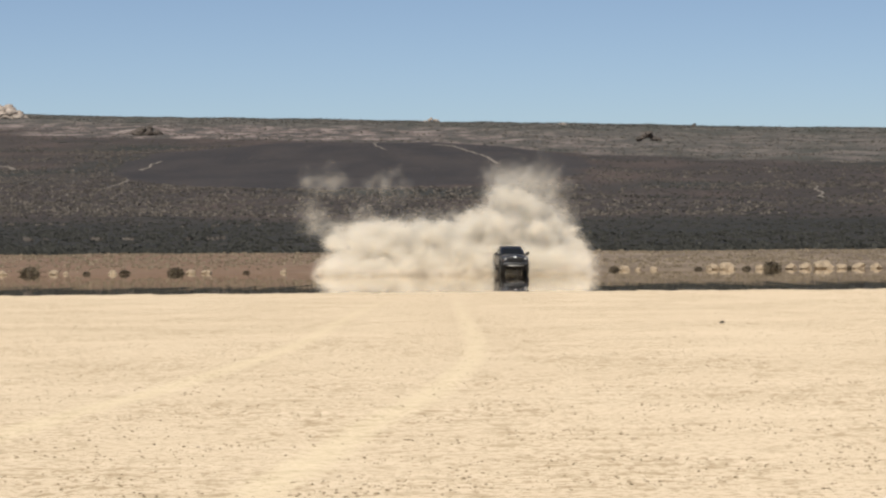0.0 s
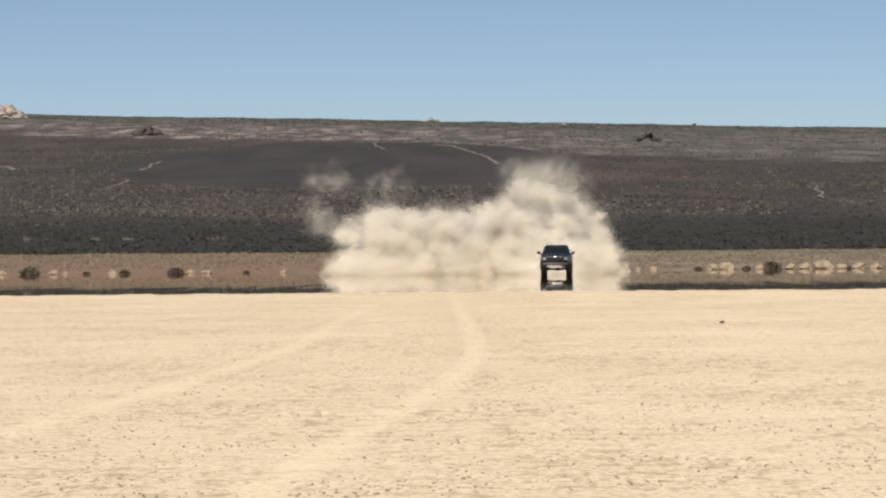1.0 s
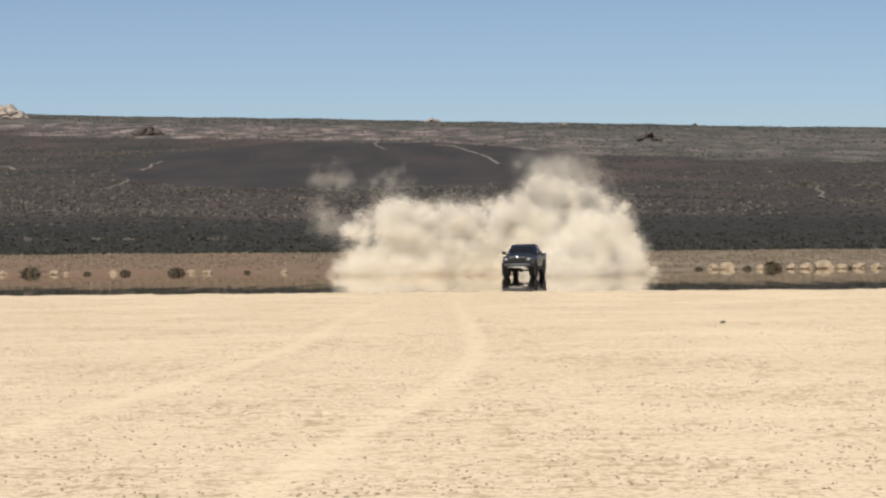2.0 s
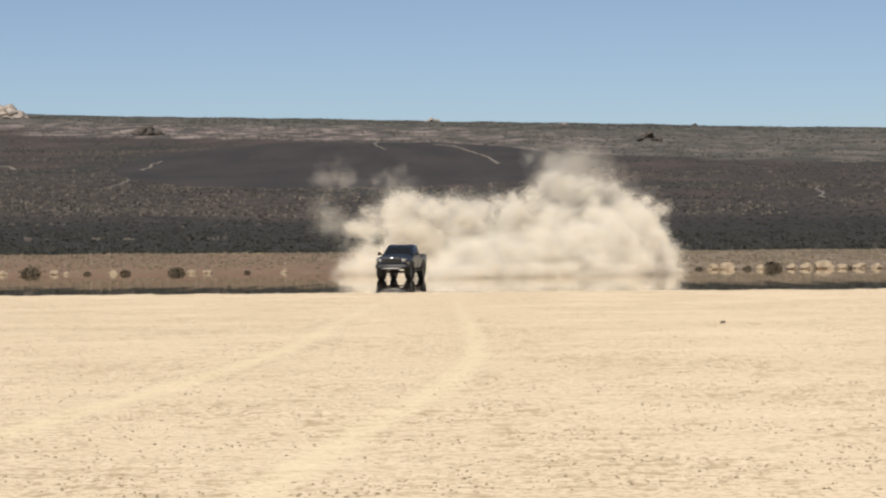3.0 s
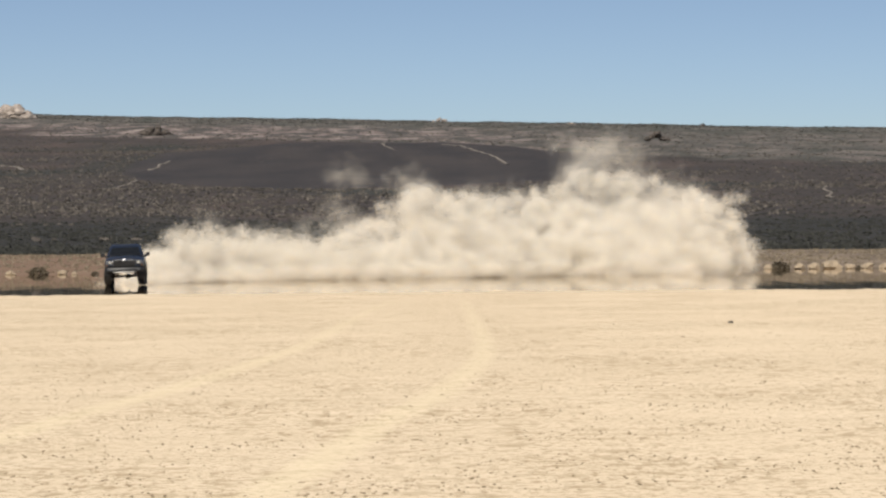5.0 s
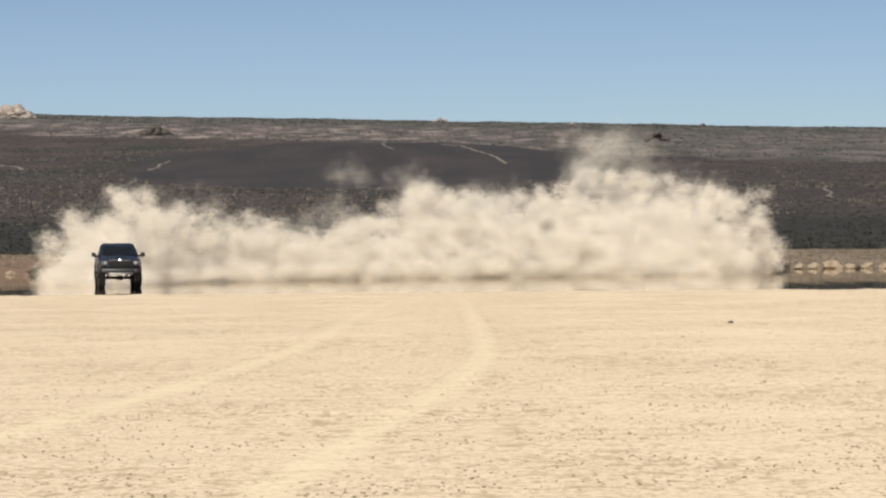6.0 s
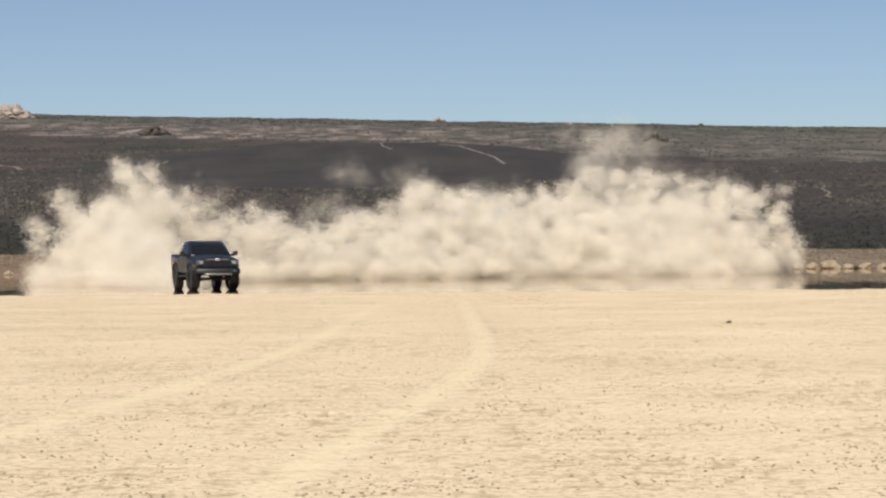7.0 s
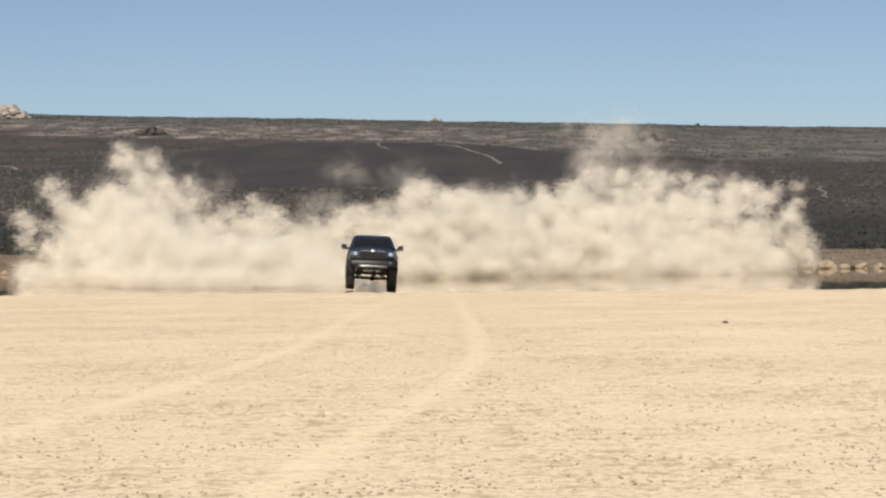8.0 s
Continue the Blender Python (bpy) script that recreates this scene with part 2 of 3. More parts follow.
def loft(bm, rings, close=True):
    """Skin a row of rings with the same count of corners; capped at both ends."""
    vs = [[bm.verts.new(p) for p in ring] for ring in rings]
    n = len(rings[0])
    for a, b in zip(vs, vs[1:]):
        for i in range(n):
            j = (i + 1) % n
            bm.faces.new((a[i], a[j], b[j], b[i]))
    if close:
        bm.faces.new(vs[0][::-1])
        bm.faces.new(vs[-1])
    bmesh.ops.recalc_face_normals(bm, faces=bm.faces)
    return bm


# ---------------------------------------------------------------- ground
def spline(points, v):
    xs, ys = [p[0] for p in points], [p[1] for p in points]
    return np.interp(v, xs, ys)


SHORE = 345.0


def shore(x):
    return SHORE + 0.04 * x + 1.5 * np.sin(x * 0.09) + 1.0 * np.sin(x * 0.31 + 1)


RISE = [(345, -25.6), (352, -12), (366, 0), (381, 9), (560, 32), (880, 70), (1200, 118), (1700, 172), (2100, 200), (2500, 212), (3000, 226), (3500, 238), (4000, 241)]


def lump(x, y, s, seed):
    """Smooth rolling noise out of a few sines."""
    r = np.random.RandomState(seed)
    z = 0
    for i in range(7):
        a, k, p = r.uniform(0, 6.28), r.uniform(0.6, 2.2) / s, r.uniform(0, 6.28)
        z = z + np.sin((x * np.cos(a) + y * np.sin(a)) * k * 6.28 + p) / (0.7 + k * s)
    return z / 3.5


def height(x, y):
    """The ground's height over the plan."""
    x, y = np.asarray(x, float), np.asarray(y, float)
    d = y - shore(x) + SHORE
    e = spline(RISE, d)
    tilt = 1 - 0.07 * np.clip(x / np.maximum(y, 1) / 0.12, -1.6, 1.6) * np.clip((d - 1200) / 2000, 0, 1)
    z = EYE_H + e * tilt * d / F_LEN
    amp = np.clip((d - 450) / 1200, 0, 1)
    z = z + amp * (1.6 * lump(x, y, 170, 3) + 0.7 * lump(x, y, 55, 4)) + np.clip((d - 347) / 30, 0, 1) * 0.13 * lump(x, y, 14, 5)
    z = z + 7.0 * np.exp(-(((x + 38) / 85) ** 2) ** 1.3 - ((d - 1750) / 230) ** 2)
    return np.where(d <= SHORE, 0.0, np.maximum(z, 0.0))


def ground():
    ys = np.concatenate([[-4000, -900, -100, -20], np.linspace(0, 330, 34), np.linspace(333, 400, 90), np.linspace(404, 620, 50),
                         np.geomspace(630, 3950, 150), [4200, 4900]])
    us = np.concatenate([[-9, -3, -1.2, -0.6, -0.35, -0.25], np.linspace(-0.18, 0.18, 201), [0.25, 0.35, 0.6, 1.2, 3, 9]])
    rows = []
    for y in ys:
        w = max(abs(y), 160.0)
        x = us * w
        z = height(x, np.full_like(x, min(max(y, 0.0), 3950.0)))
        if y > 3950:
            z = z - (y - 3950) * 0.03
        rows.append(np.stack([x, np.full_like(x, y), z], 1))
    v = np.concatenate(rows)
    n, c = len(us), len(ys)
    i = (np.arange(c - 1)[:, None] * n + np.arange(n - 1)[None, :]).ravel()
    f = np.stack([i, i + 1, i + n + 1, i + n], 1)
    me = raw_mesh("ground", v, f, PLAYA)
    me.materials.append(BANK)
    me.materials.append(HILL)
    cy = v[f].mean(1)
    d = cy[:, 1] - shore(cy[:, 0]) + SHORE
    edge = 382 + 1.2 * np.sin(cy[:, 0] * 0.25) + 0.8 * np.sin(cy[:, 0] * 0.17)
    idx = np.where(v[f][:, :, 2].max(1) <= 0.0, 0, np.where(d < edge, 1, 2)).astype(np.int32)
    me.polygons.foreach_set("material_index", idx)
    me.polygons.foreach_set("use_smooth", idx > 0)
    return tagged(new("ground", me), "pale cracked dry lake bed rising to dark hills", "ground", kind="structure")


ground()


def ribbon(name, pts, width, material, lift, seed, label):
    """A flat strip with a ragged outline, laid on the ground along a bend."""
    rnd = random.Random(seed)
    p = np.array(pts, float)
    s = np.concatenate([[0], np.cumsum(np.hypot(*np.diff(p, axis=0).T))])
    n = max(60, int(s[-1] / 0.25))
    q = np.linspace(0, s[-1], n)
    k = np.stack([np.interp(q, s, p[:, 0]), np.interp(q, s, p[:, 1])], 1)
    for _ in range(14):
        k[1:-1] = 0.25 * k[:-2] + 0.5 * k[1:-1] + 0.25 * k[2:]
    t = np.gradient(k, axis=0)
    t /= np.linalg.norm(t, axis=1)[:, None]
    nx = np.stack([-t[:, 1], t[:, 0]], 1)
    cols = np.array([-0.5, -0.3, 0.0, 0.3, 0.5])
    jit = 1 + np.array([[rnd.uniform(-0.25, 0.25) for _ in cols] for _ in range(n)])
    xy = k[:, None, :] + nx[:, None, :] * (cols * width * jit)[:, :, None]
    z = height(xy[..., 0], xy[..., 1]) + lift * np.where(np.abs(cols) > 0.4, 0.3, 1.0)
    v = np.concatenate([xy, z[..., None]], -1).reshape(-1, 3)
    i = (np.arange(n - 1)[:, None] * 5 + np.arange(4)[None]).ravel()
    me = raw_mesh(name, v, np.stack([i, i + 5, i + 6, i + 1], 1)[:, ::-1], material)
    at = me.attributes.new("rolled", "FLOAT", "POINT")
    at.data.foreach_set("value", (np.array([0.0, 0.6, 1.0, 0.6, 0.0])[None] * np.linspace(1.0, 0.5, n)[:, None]).astype(np.float32).ravel())
    return tagged(new(name, me), label, "track", kind="structure")


TRACK_A = [(-1.35, 15.0), (-1.11, 20.9), (-0.86, 25.1), (-0.58, 30.2), (-0.19, 35.5), (0.1, 41.3), (0.41, 49.3), (0.53, 59.2), (0.5, 74.1), (0.43, 99.1), (0.39, 119.2)]
TRACK_B = [(-3.5, 27.0), (-3.3, 32.3), (-2.92, 38.4), (-2.66, 45.1), (-2.36, 54.0), (-2.22, 64.4), (-2.2, 82.1), (-2.07, 100.5), (-1.72, 119.0)]
ribbon("track_1", TRACK_A, 0.55, TRACK, 0.003, 1, "paler tyre track pressed into the lake bed")
ribbon("track_2", TRACK_B, 0.55, TRACK, 0.003, 2, "paler tyre track pressed into the lake bed")


# ---------------------------------------------------------------- truck
def build_truck():
    """A lifted crew-cab pickup that faces -y; its origin lies on the ground between the axles."""
    t = tagged(new("pickup_truck"), "lifted dark navy crew-cab pickup truck, dusty, driving on the lake bed", "truck")
    R = 0.48
    # lower body: fenders, doors and bed as one skin of rings from nose to tail
    bm = bmesh.new()
    rings = []
    for y, w, zb, zt, sh in [(-3.02, 0.86, 0.86, 1.24, 0.10), (-2.96, 0.97, 0.80, 1.34, 0.08), (-2.7, 1.01, 0.78, 1.41, 0.06),
                             (-1.3, 1.02, 0.76, 1.50, 0.05), (-1.1, 1.02, 0.72, 1.50, 0.05), (1.05, 1.02, 0.72, 1.52, 0.05),
                             (1.1, 1.02, 0.74, 1.54, 0.04), (2.95, 1.02, 0.80, 1.56, 0.04), (3.05, 1.0, 0.84, 1.55, 0.05)]:
        half = [(0.0, zt + (0.05 if y < -1.2 else 0.0)), (w * 0.55, zt + (0.04 if y < -1.2 else 0.0)), (w * 0.84, zt), (w - sh * 0.3, zt - sh), (w, zt - 0.25),
                (w, (zb + zt) / 2), (w - 0.02, zb + 0.08), (w - 0.10, zb)]
        ring = [(x, y, z) for x, z in half] + [(-x, y, z) for x, z in half[::-1] if x > 0]
        rings.append(ring)
    loft(bm, rings)
    body = part("body", bm, PAINT, t, "dusty navy bodywork", True)
    # bonnet with a raised middle
    bm = bmesh.new()
    rings = []
    for y, w, z in [(-2.94, 0.60, 1.375), (-2.6, 0.72, 1.45), (-1.9, 0.78, 1.52), (-1.25, 0.80, 1.555)]:
        rings.append([(-w, y, z - 0.03), (-w * 0.8, y, z + 0.02), (-0.2, y, z + 0.045), (0.2, y, z + 0.045), (w * 0.8, y, z + 0.02), (w, y, z - 0.03), (w, y, z - 0.08), (-w, y, z - 0.08)])
    loft(bm, rings)
    part("bonnet", bm, PAINT, body, "navy bonnet with a raised middle", True)
    # cab
    bm = bmesh.new()
    rings = []
    for z, y0, y1, w in [(1.48, -1.32, 1.12, 0.97), (1.60, -1.18, 1.10, 0.95), (2.03, -0.52, 0.98, 0.82), (2.13, -0.36, 0.90, 0.78), (2.185, -0.15, 0.72, 0.66)]:
        ring = []
        for sx, sy in ((-1, 0), (1, 0), (1, 1), (-1, 1)):
            y = y0 if sy == 0 else y1
            c = 0.12
            inner = y + (c if sy == 0 else -c)
            pts = [(sx * (w - c), y, z), (sx * w, inner, z)]
            if (sx, sy) in ((-1, 0), (1, 1)):
                pts.reverse()
            ring += pts
        rings.append(ring)
    loft(bm, rings)
    cab = part("cab", bm, PAINT, t, "dusty navy crew cab", True)

    def pane(name, corners, label="", sub=cab):
        b = bmesh.new()
        c = [Vector(p) for p in corners]
        nrm = (c[1] - c[0]).cross(c[2] - c[0]).normalized()
        mid = sum(c, Vector()) / len(c)
        outer = [b.verts.new(p + nrm * 0.004) for p in c]
        inner = [b.verts.new(mid + (p - mid) * 0.97 + nrm * 0.014) for p in c]
        b.faces.new(inner)
        for i in range(len(c)):
            j = (i + 1) % len(c)
            b.faces.new((outer[i], outer[j], inner[j], inner[i]))
        part(name, b, TINT, sub, label)

    pane("windscreen", [(-0.85, -1.205, 1.595), (0.85, -1.205, 1.595), (0.705, -0.545, 2.013), (-0.705, -0.545, 2.013)], "dark tinted windscreen")
    pane("rear_window", [(0.82, 1.10, 1.62), (-0.82, 1.10, 1.62), (-0.70, 0.985, 2.01), (0.70, 0.985, 2.01)])
    for s in (-1, 1):
        for y0, y1, y2, y3 in ((-0.95, -0.05, -0.05, -0.36), (0.05, 0.92, 0.82, 0.05)):
            q = [(s * 0.952, y0, 1.61), (s * 0.952, y1, 1.61), (s * 0.828, y2, 2.01), (s * 0.828, y3, 2.01)]
            pane("side_window", q if s > 0 else [q[1], q[0], q[3], q[2]])
        # doors with shut lines, handles
        for y0, y1 in ((-1.12, -0.02), (0.0, 1.06)):
            d = bmesh.new()
            x0, x1 = sorted((s * 1.008, s * 1.032))
            box(d, x0, x1, y0, y1, 0.80, 1.47, 0.010)
            door = part("door", d, PAINT, t)
            d = bmesh.new()
            x0, x1 = sorted((s * 1.034, s * 1.062))
            box(d, x0, x1, y1 - 0.26, y1 - 0.08, 1.34, 1.375, 0.008)
            part("handle", d, BLACK, door, "black door handle")
        # mirror on its arm
        d = bmesh.new()
        x0, x1 = sorted((s * 1.09, s * 1.31))
        box(d, x0, x1, -1.02, -0.90, 1.52, 1.73, 0.035, 3)
        mir = part("wing_mirror", d, BLACK, t, "black tow mirror")
        d = bmesh.new()
        tube(d, (s * 0.95, -0.98, 1.56), (s * 1.12, -0.96, 1.58), 0.03)
        tube(d, (s * 0.95, -0.98, 1.52), (s * 1.12, -0.96, 1.53), 0.025)
        part("arm", d, BLACK, mir)
        # headlamp and corner lamp
        d = bmesh.new()
        x0, x1 = sorted((s * 0.62, s * 0.955))
        box(d, x0, x1, -3.055, -2.93, 1.12, 1.32, 0.03, 3)
        lamp = part("headlight", d, LENS, t, "clear headlamp")
        d = bmesh.new()
        tube(d, (s * 0.74, -3.075, 1.22), (s * 0.74, -3.04, 1.22), 0.08, 16)
        part("reflector", d, CHROME, lamp, "chrome lamp bowl")
        d = bmesh.new()
        x0, x1 = sorted((s * 0.88, s * 0.975))
        box(d, x0, x1, -3.035, -2.90, 1.04, 1.11, 0.012)
        part("turn_signal", d, AMBER, lamp, "amber turn signal")
        # fender flares: arcs over each wheel
        for wy in (-1.85, 1.85):
            d = bmesh.new()
            arc = []
            for i in range(13):
                a = radians(-12 + i * 17)
                r0, r1 = 0.57, 0.66
                cz = 0.60
                arc.append([(s * 1.00, wy + math.cos(a) * r0, cz + math.sin(a) * r0), (s * 1.07, wy + math.cos(a) * r0, cz + math.sin(a) * r0),
                            (s * 1.065, wy + math.cos(a) * r1 * 0.98, cz + math.sin(a) * r1 * 0.98), (s * 1.00, wy + math.cos(a) * r1, cz + math.sin(a) * r1)])
            loft(d, arc)
            part("fender_flare", d, BLACK, t, "black fender flare", True)
            # solid black disc stands in for the shade inside the uncut wheel arch
            d = bmesh.new()
            x0, x1 = sorted((s * 0.72, s * 1.022))
            tube(d, (x0, wy, 0.60), (x1, wy, 0.60), 0.575, 28)
            part("wheel_well_shade", d, BLACK, t, "solid black disc for the shaded hollow of the wheel arch")
            d = bmesh.new()
            x0, x1 = sorted((s * 0.78, s * 1.05))
            box(d, x0, x1, wy + 0.52, wy + 0.54, 0.30, 0.74, 0.004)
            part("mud_flap", d, RUBBER, t)
        d = bmesh.new()
        tube(d, (s * 1.0, -1.15, 0.62), (s * 1.0, 1.15, 0.62), 0.045, 12)
        for yy in (-0.9, 0.0, 0.9):
            tube(d, (s * 1.0, yy, 0.62), (s * 0.8, yy, 0.76), 0.025)
        part("side_step", d, BLACK, t, "black tubular side step")
        d = bmesh.new()
        x0, x1 = sorted((s * 0.42, s * 0.56))
        box(d, x0, x1, -2.9, 3.0, 0.64, 0.80, 0.01)
        part("frame_rail", d, STEEL, t)
        d = bmesh.new()
        box(d, min(s * 0.9, s * 1.0), max(s * 0.9, s * 1.0), 1.2, 3.0, 1.53, 1.60, 0.02)
        part("bed_rail", d, BLACK, t, "black bed rail cap")
        d = bmesh.new()
        x0, x1 = sorted((s * 0.84, s * 1.0))
        box(d, x0, x1, 3.03, 3.09, 1.0, 1.45, 0.015)
        part("tail_light", d, mat_plain("red_lens", (0.30, 0.012, 0.012), 0.2), t, "red tail light")
        d = bmesh.new()
        tube(d, (s * 0.40, -3.17, 0.50), (s * 0.40, -3.02, 0.56), 0.035)
        part("tow_hook", d, STEEL, t)
    # grille: surround, slats, emblem
    d = bmesh.new()
    box(d, -0.58, 0.58, -3.05, -2.9, 0.98, 1.33, 0.03, 2)
    gr = part("grille", d, BLACK, t, "black front grille")
    for z in (1.05, 1.12, 1.19, 1.26):
        d = bmesh.new()
        box(d, -0.53, 0.53, -3.075, -3.03, z - 0.014, z + 0.014, 0.006, 1)
        part("slat", d, STEEL, gr)
    for x in (-0.18, 0.18):
        d = bmesh.new()
        box(d, x - 0.02, x + 0.02, -3.08, -3.04, 1.0, 1.31, 0.006, 1)
        part("bar", d, STEEL, gr)
    d = bmesh.new()
    box(d, -0.50, 0.50, -3.07, -3.0, 1.335, 1.37, 0.012)
    part("trim", d, CHROME, gr, "bright strip on the bonnet's lip")
    d = bmesh.new()
    m = Matrix.Translation((0, -3.085, 1.345)) @ Matrix.Rotation(radians(90), 4, "X") @ Matrix.Diagonal((0.115, 0.06, 0.035, 1))
    bmesh.ops.create_uvsphere(d, u_segments=20, v_segments=10, radius=1, matrix=m)
    part("badge", d, BADGE, gr, "plain oval chrome badge", True)
    # bumper
    d = bmesh.new()
    rings = []
    for x in np.linspace(-1.02, 1.02, 13):
        y = -3.22 + 0.16 * abs(x) ** 2.2
        rings.append([(x, y, 0.70), (x, y - 0.02, 0.76), (x, y, 0.93), (x, y + 0.05, 0.96), (x, y + 0.2, 0.96), (x, y + 0.2, 0.70)])
    loft(d, rings)
    bp = part("front_bumper", d, BLACK, t, "black front bumper", True)
    d = bmesh.new()
    rings = []
    for x in np.linspace(-0.62, 0.62, 9):
        y = -3.245 + 0.16 * abs(x) ** 2.2
        rings.append([(x, y - 0.01, 0.655), (x, y - 0.02, 0.72), (x, y + 0.03, 0.745), (x, y + 0.06, 0.655)])
    loft(d, rings)
    part("skid_plate", d, DULL, bp, "bright lower bumper edge", True)
    for s in (-1, 1):
        d = bmesh.new()
        tube(d, (s * 0.74, -3.19, 0.85), (s * 0.74, -3.09, 0.85), 0.055, 14)
        part("fog_light", d, LENS, bp, "round fog lamp")
    d = bmesh.new()
    box(d, -0.95, 0.95, 3.08, 3.22, 0.72, 0.90, 0.03)
    part("rear_bumper", d, STEEL, t, "dark steel rear bumper")
    d = bmesh.new()
    box(d, -0.80, 0.80, 3.045, 3.085, 0.92, 1.52, 0.02)
    part("tailgate", d, PAINT, t)
    # axles
    for wy in (-1.85, 1.85):
        d = bmesh.new()
        tube(d, (-0.8, wy, R), (0.8, wy, R), 0.06, 12)
        bmesh.ops.create_uvsphere(d, u_segments=14, v_segments=8, radius=0.125, matrix=Matrix.Translation((0.1, wy, R)))
        for s in (-1, 1):
            tube(d, (s * 0.6, wy, R), (s * 0.5, wy + 0.05, 0.85), 0.045, 10)
            tube(d, (s * 0.45, wy, R - 0.03), (s * 0.45, wy + (0.9 if wy < 0 else -0.9), 0.66), 0.03, 8)
        part("axle", d, STEEL, t, "dusty steel axle")
    # wheels
    def tyre_mesh():
        b = bmesh.new()
        prof = [(-0.14, 0.27), (-0.165, 0.34), (-0.168, 0.41), (-0.15, 0.462), (-0.11, R - 0.006), (0.11, R - 0.006), (0.15, 0.462), (0.168, 0.41), (0.165, 0.34), (0.14, 0.27)]
        n = 40
        rings = [[(x, r * math.cos(2 * math.pi * i / n), r * math.sin(2 * math.pi * i / n)) for x, r in prof] for i in range(n)]
        vs = [[b.verts.new(p) for p in q] for q in rings]
        for i in range(n):
            p, q = vs[i], vs[(i + 1) % n]
            for j in range(len(prof)):
                k = (j + 1) % len(prof)
                b.faces.new((p[j], p[k], q[k], q[j]))
        for i in range(n):
            a = 2 * math.pi * (i + 0.5) / n
            for x in (-0.12, -0.04, 0.04, 0.12):
                m = Matrix.Rotation(a + (0.04 if x in (-0.04, 0.12) else 0), 4, "X") @ Matrix.Translation((x, 0, R - 0.010)) @ Matrix.Diagonal((0.062, 0.042, 0.026, 1))
                bmesh.ops.create_cube(b, size=1, matrix=m)
        bmesh.ops.recalc_face_normals(b, faces=b.faces)
        return mesh_of("wheel", b, RUBBER)

    def rim_mesh(s):
        b = bmesh.new()
        m = Matrix.Rotation(radians(90), 4, "Y")
        bmesh.ops.create_cone(b, cap_ends=False, segments=32, radius1=0.28, radius2=0.28, depth=0.29, matrix=m)
        bmesh.ops.create_cone(b, cap_ends=True, segments=24, radius1=0.10, radius2=0.10, depth=0.05, matrix=Matrix.Translation((s * 0.11, 0, 0)) @ m)
        bmesh.ops.create_cone(b, cap_ends=True, segments=24, radius1=0.27, radius2=0.27, depth=0.02, matrix=Matrix.Translation((s * 0.02, 0, 0)) @ m)
        for i in range(8):
            q = Matrix.Rotation(i * math.pi / 4, 4, "X") @ Matrix.Translation((s * 0.10, 0, 0.18)) @ Matrix.Diagonal((0.04, 0.06, 0.2, 1))
            bmesh.ops.create_cube(b, size=1, matrix=q)
        return mesh_of("rim", b, STEEL)

    tm = tyre_mesh()
    wheels = []
    for wy in (-1.85, 1.85):
        for s in (-1, 1):
            w = new("wheel", tm)
            w.parent = t
            w.location = (s * 0.885, wy, R)
            tagged(w, "large knobbly off-road tyre")
            rim = new("rim", rim_mesh(s))
            rim.parent = w
            tagged(rim, "dark eight-spoke rim")
            wheels.append((w, s * 0.885, wy))
    return t, wheels


TRUCK, WHEELS = build_truck()


# ---------------------------------------------------------------- plants and stones of the setting
def clump_verts(rnd, n, blades, flat):
    """Corners of n small upright blades in a clump of unit size, as triangles."""
    a = rnd.uniform(0, 2 * np.pi, (n, blades))
    r = np.sqrt(rnd.uniform(0, 1, (n, blades))) * 0.5
    lean = rnd.uniform(0.2, 1.0, (n, blades))
    hgt = rnd.uniform(0.5, 1.0, (n, blades)) * (1 - r * 0.9) * flat
    w = rnd.uniform(0.12, 0.26, (n, blades))
    cx, cy = np.cos(a) * r, np.sin(a) * r
    b = rnd.uniform(0, 2 * np.pi, (n, blades))
    dx, dy = np.cos(b) * w, np.sin(b) * w
    p0 = np.stack([cx - dx, cy - dy, np.zeros_like(cx)], -1)
    p1 = np.stack([cx + dx, cy + dy, hgt * 0.35], -1)
    p2 = np.stack([cx + np.cos(a) * r * lean * 0.4 + dx * 0.7, cy + np.sin(a) * r * lean * 0.4 + dy * 0.7, hgt], -1)
    p3 = np.stack([cx + np.cos(a) * r * lean * 0.4 - dx * 0.8, cy + np.sin(a) * r * lean * 0.4 - dy * 0.8, hgt * 0.85], -1)
    return np.stack([p0, p1, p2, p3], 2)


def scatter(name, n, seed, spot, size, blades, flat, material, label, category):
    """One mesh of many small clumps; spot gives x, y for n trials, and which of them stay."""
    rnd = np.random.RandomState(seed)
    x, y, keep = spot(rnd, n)
    x, y = x[keep], y[keep]
    z = height(x, y)
    s = rnd.uniform(size[0], size[1], len(x))
    q = clump_verts(rnd, len(x), blades, flat) * s[:, None, None, None]
    q += np.stack([x, y, z - 0.03], -1)[:, None, None, :]
    v = q.reshape(-1, 3)
    f = np.arange(len(v)).reshape(-1, 4)
    return tagged(new(name, raw_mesh(name, v, f, material)), label, category, kind="stuff")


def wedge(rnd, n, y0, y1, power=1.0):
    """Even places in the wedge of land before the camera, denser towards y0 with a greater power."""
    y = y0 + (y1 - y0) * rnd.uniform(0, 1, n) ** power
    return rnd.uniform(-0.135, 0.135, n) * y, y


def knoll_mask(x, y):
    return ((x + 36) / 104) ** 2 + ((y - 1640) / 400) ** 2 < 1.0


def on_slope(rnd, n):
    x, y = wedge(rnd, n, 388, 2000, 1.4)
    return x, y, (lump(x, y, 120, 9) + rnd.uniform(-0.6, 0.9, n) > 0) & ~knoll_mask(x, y)


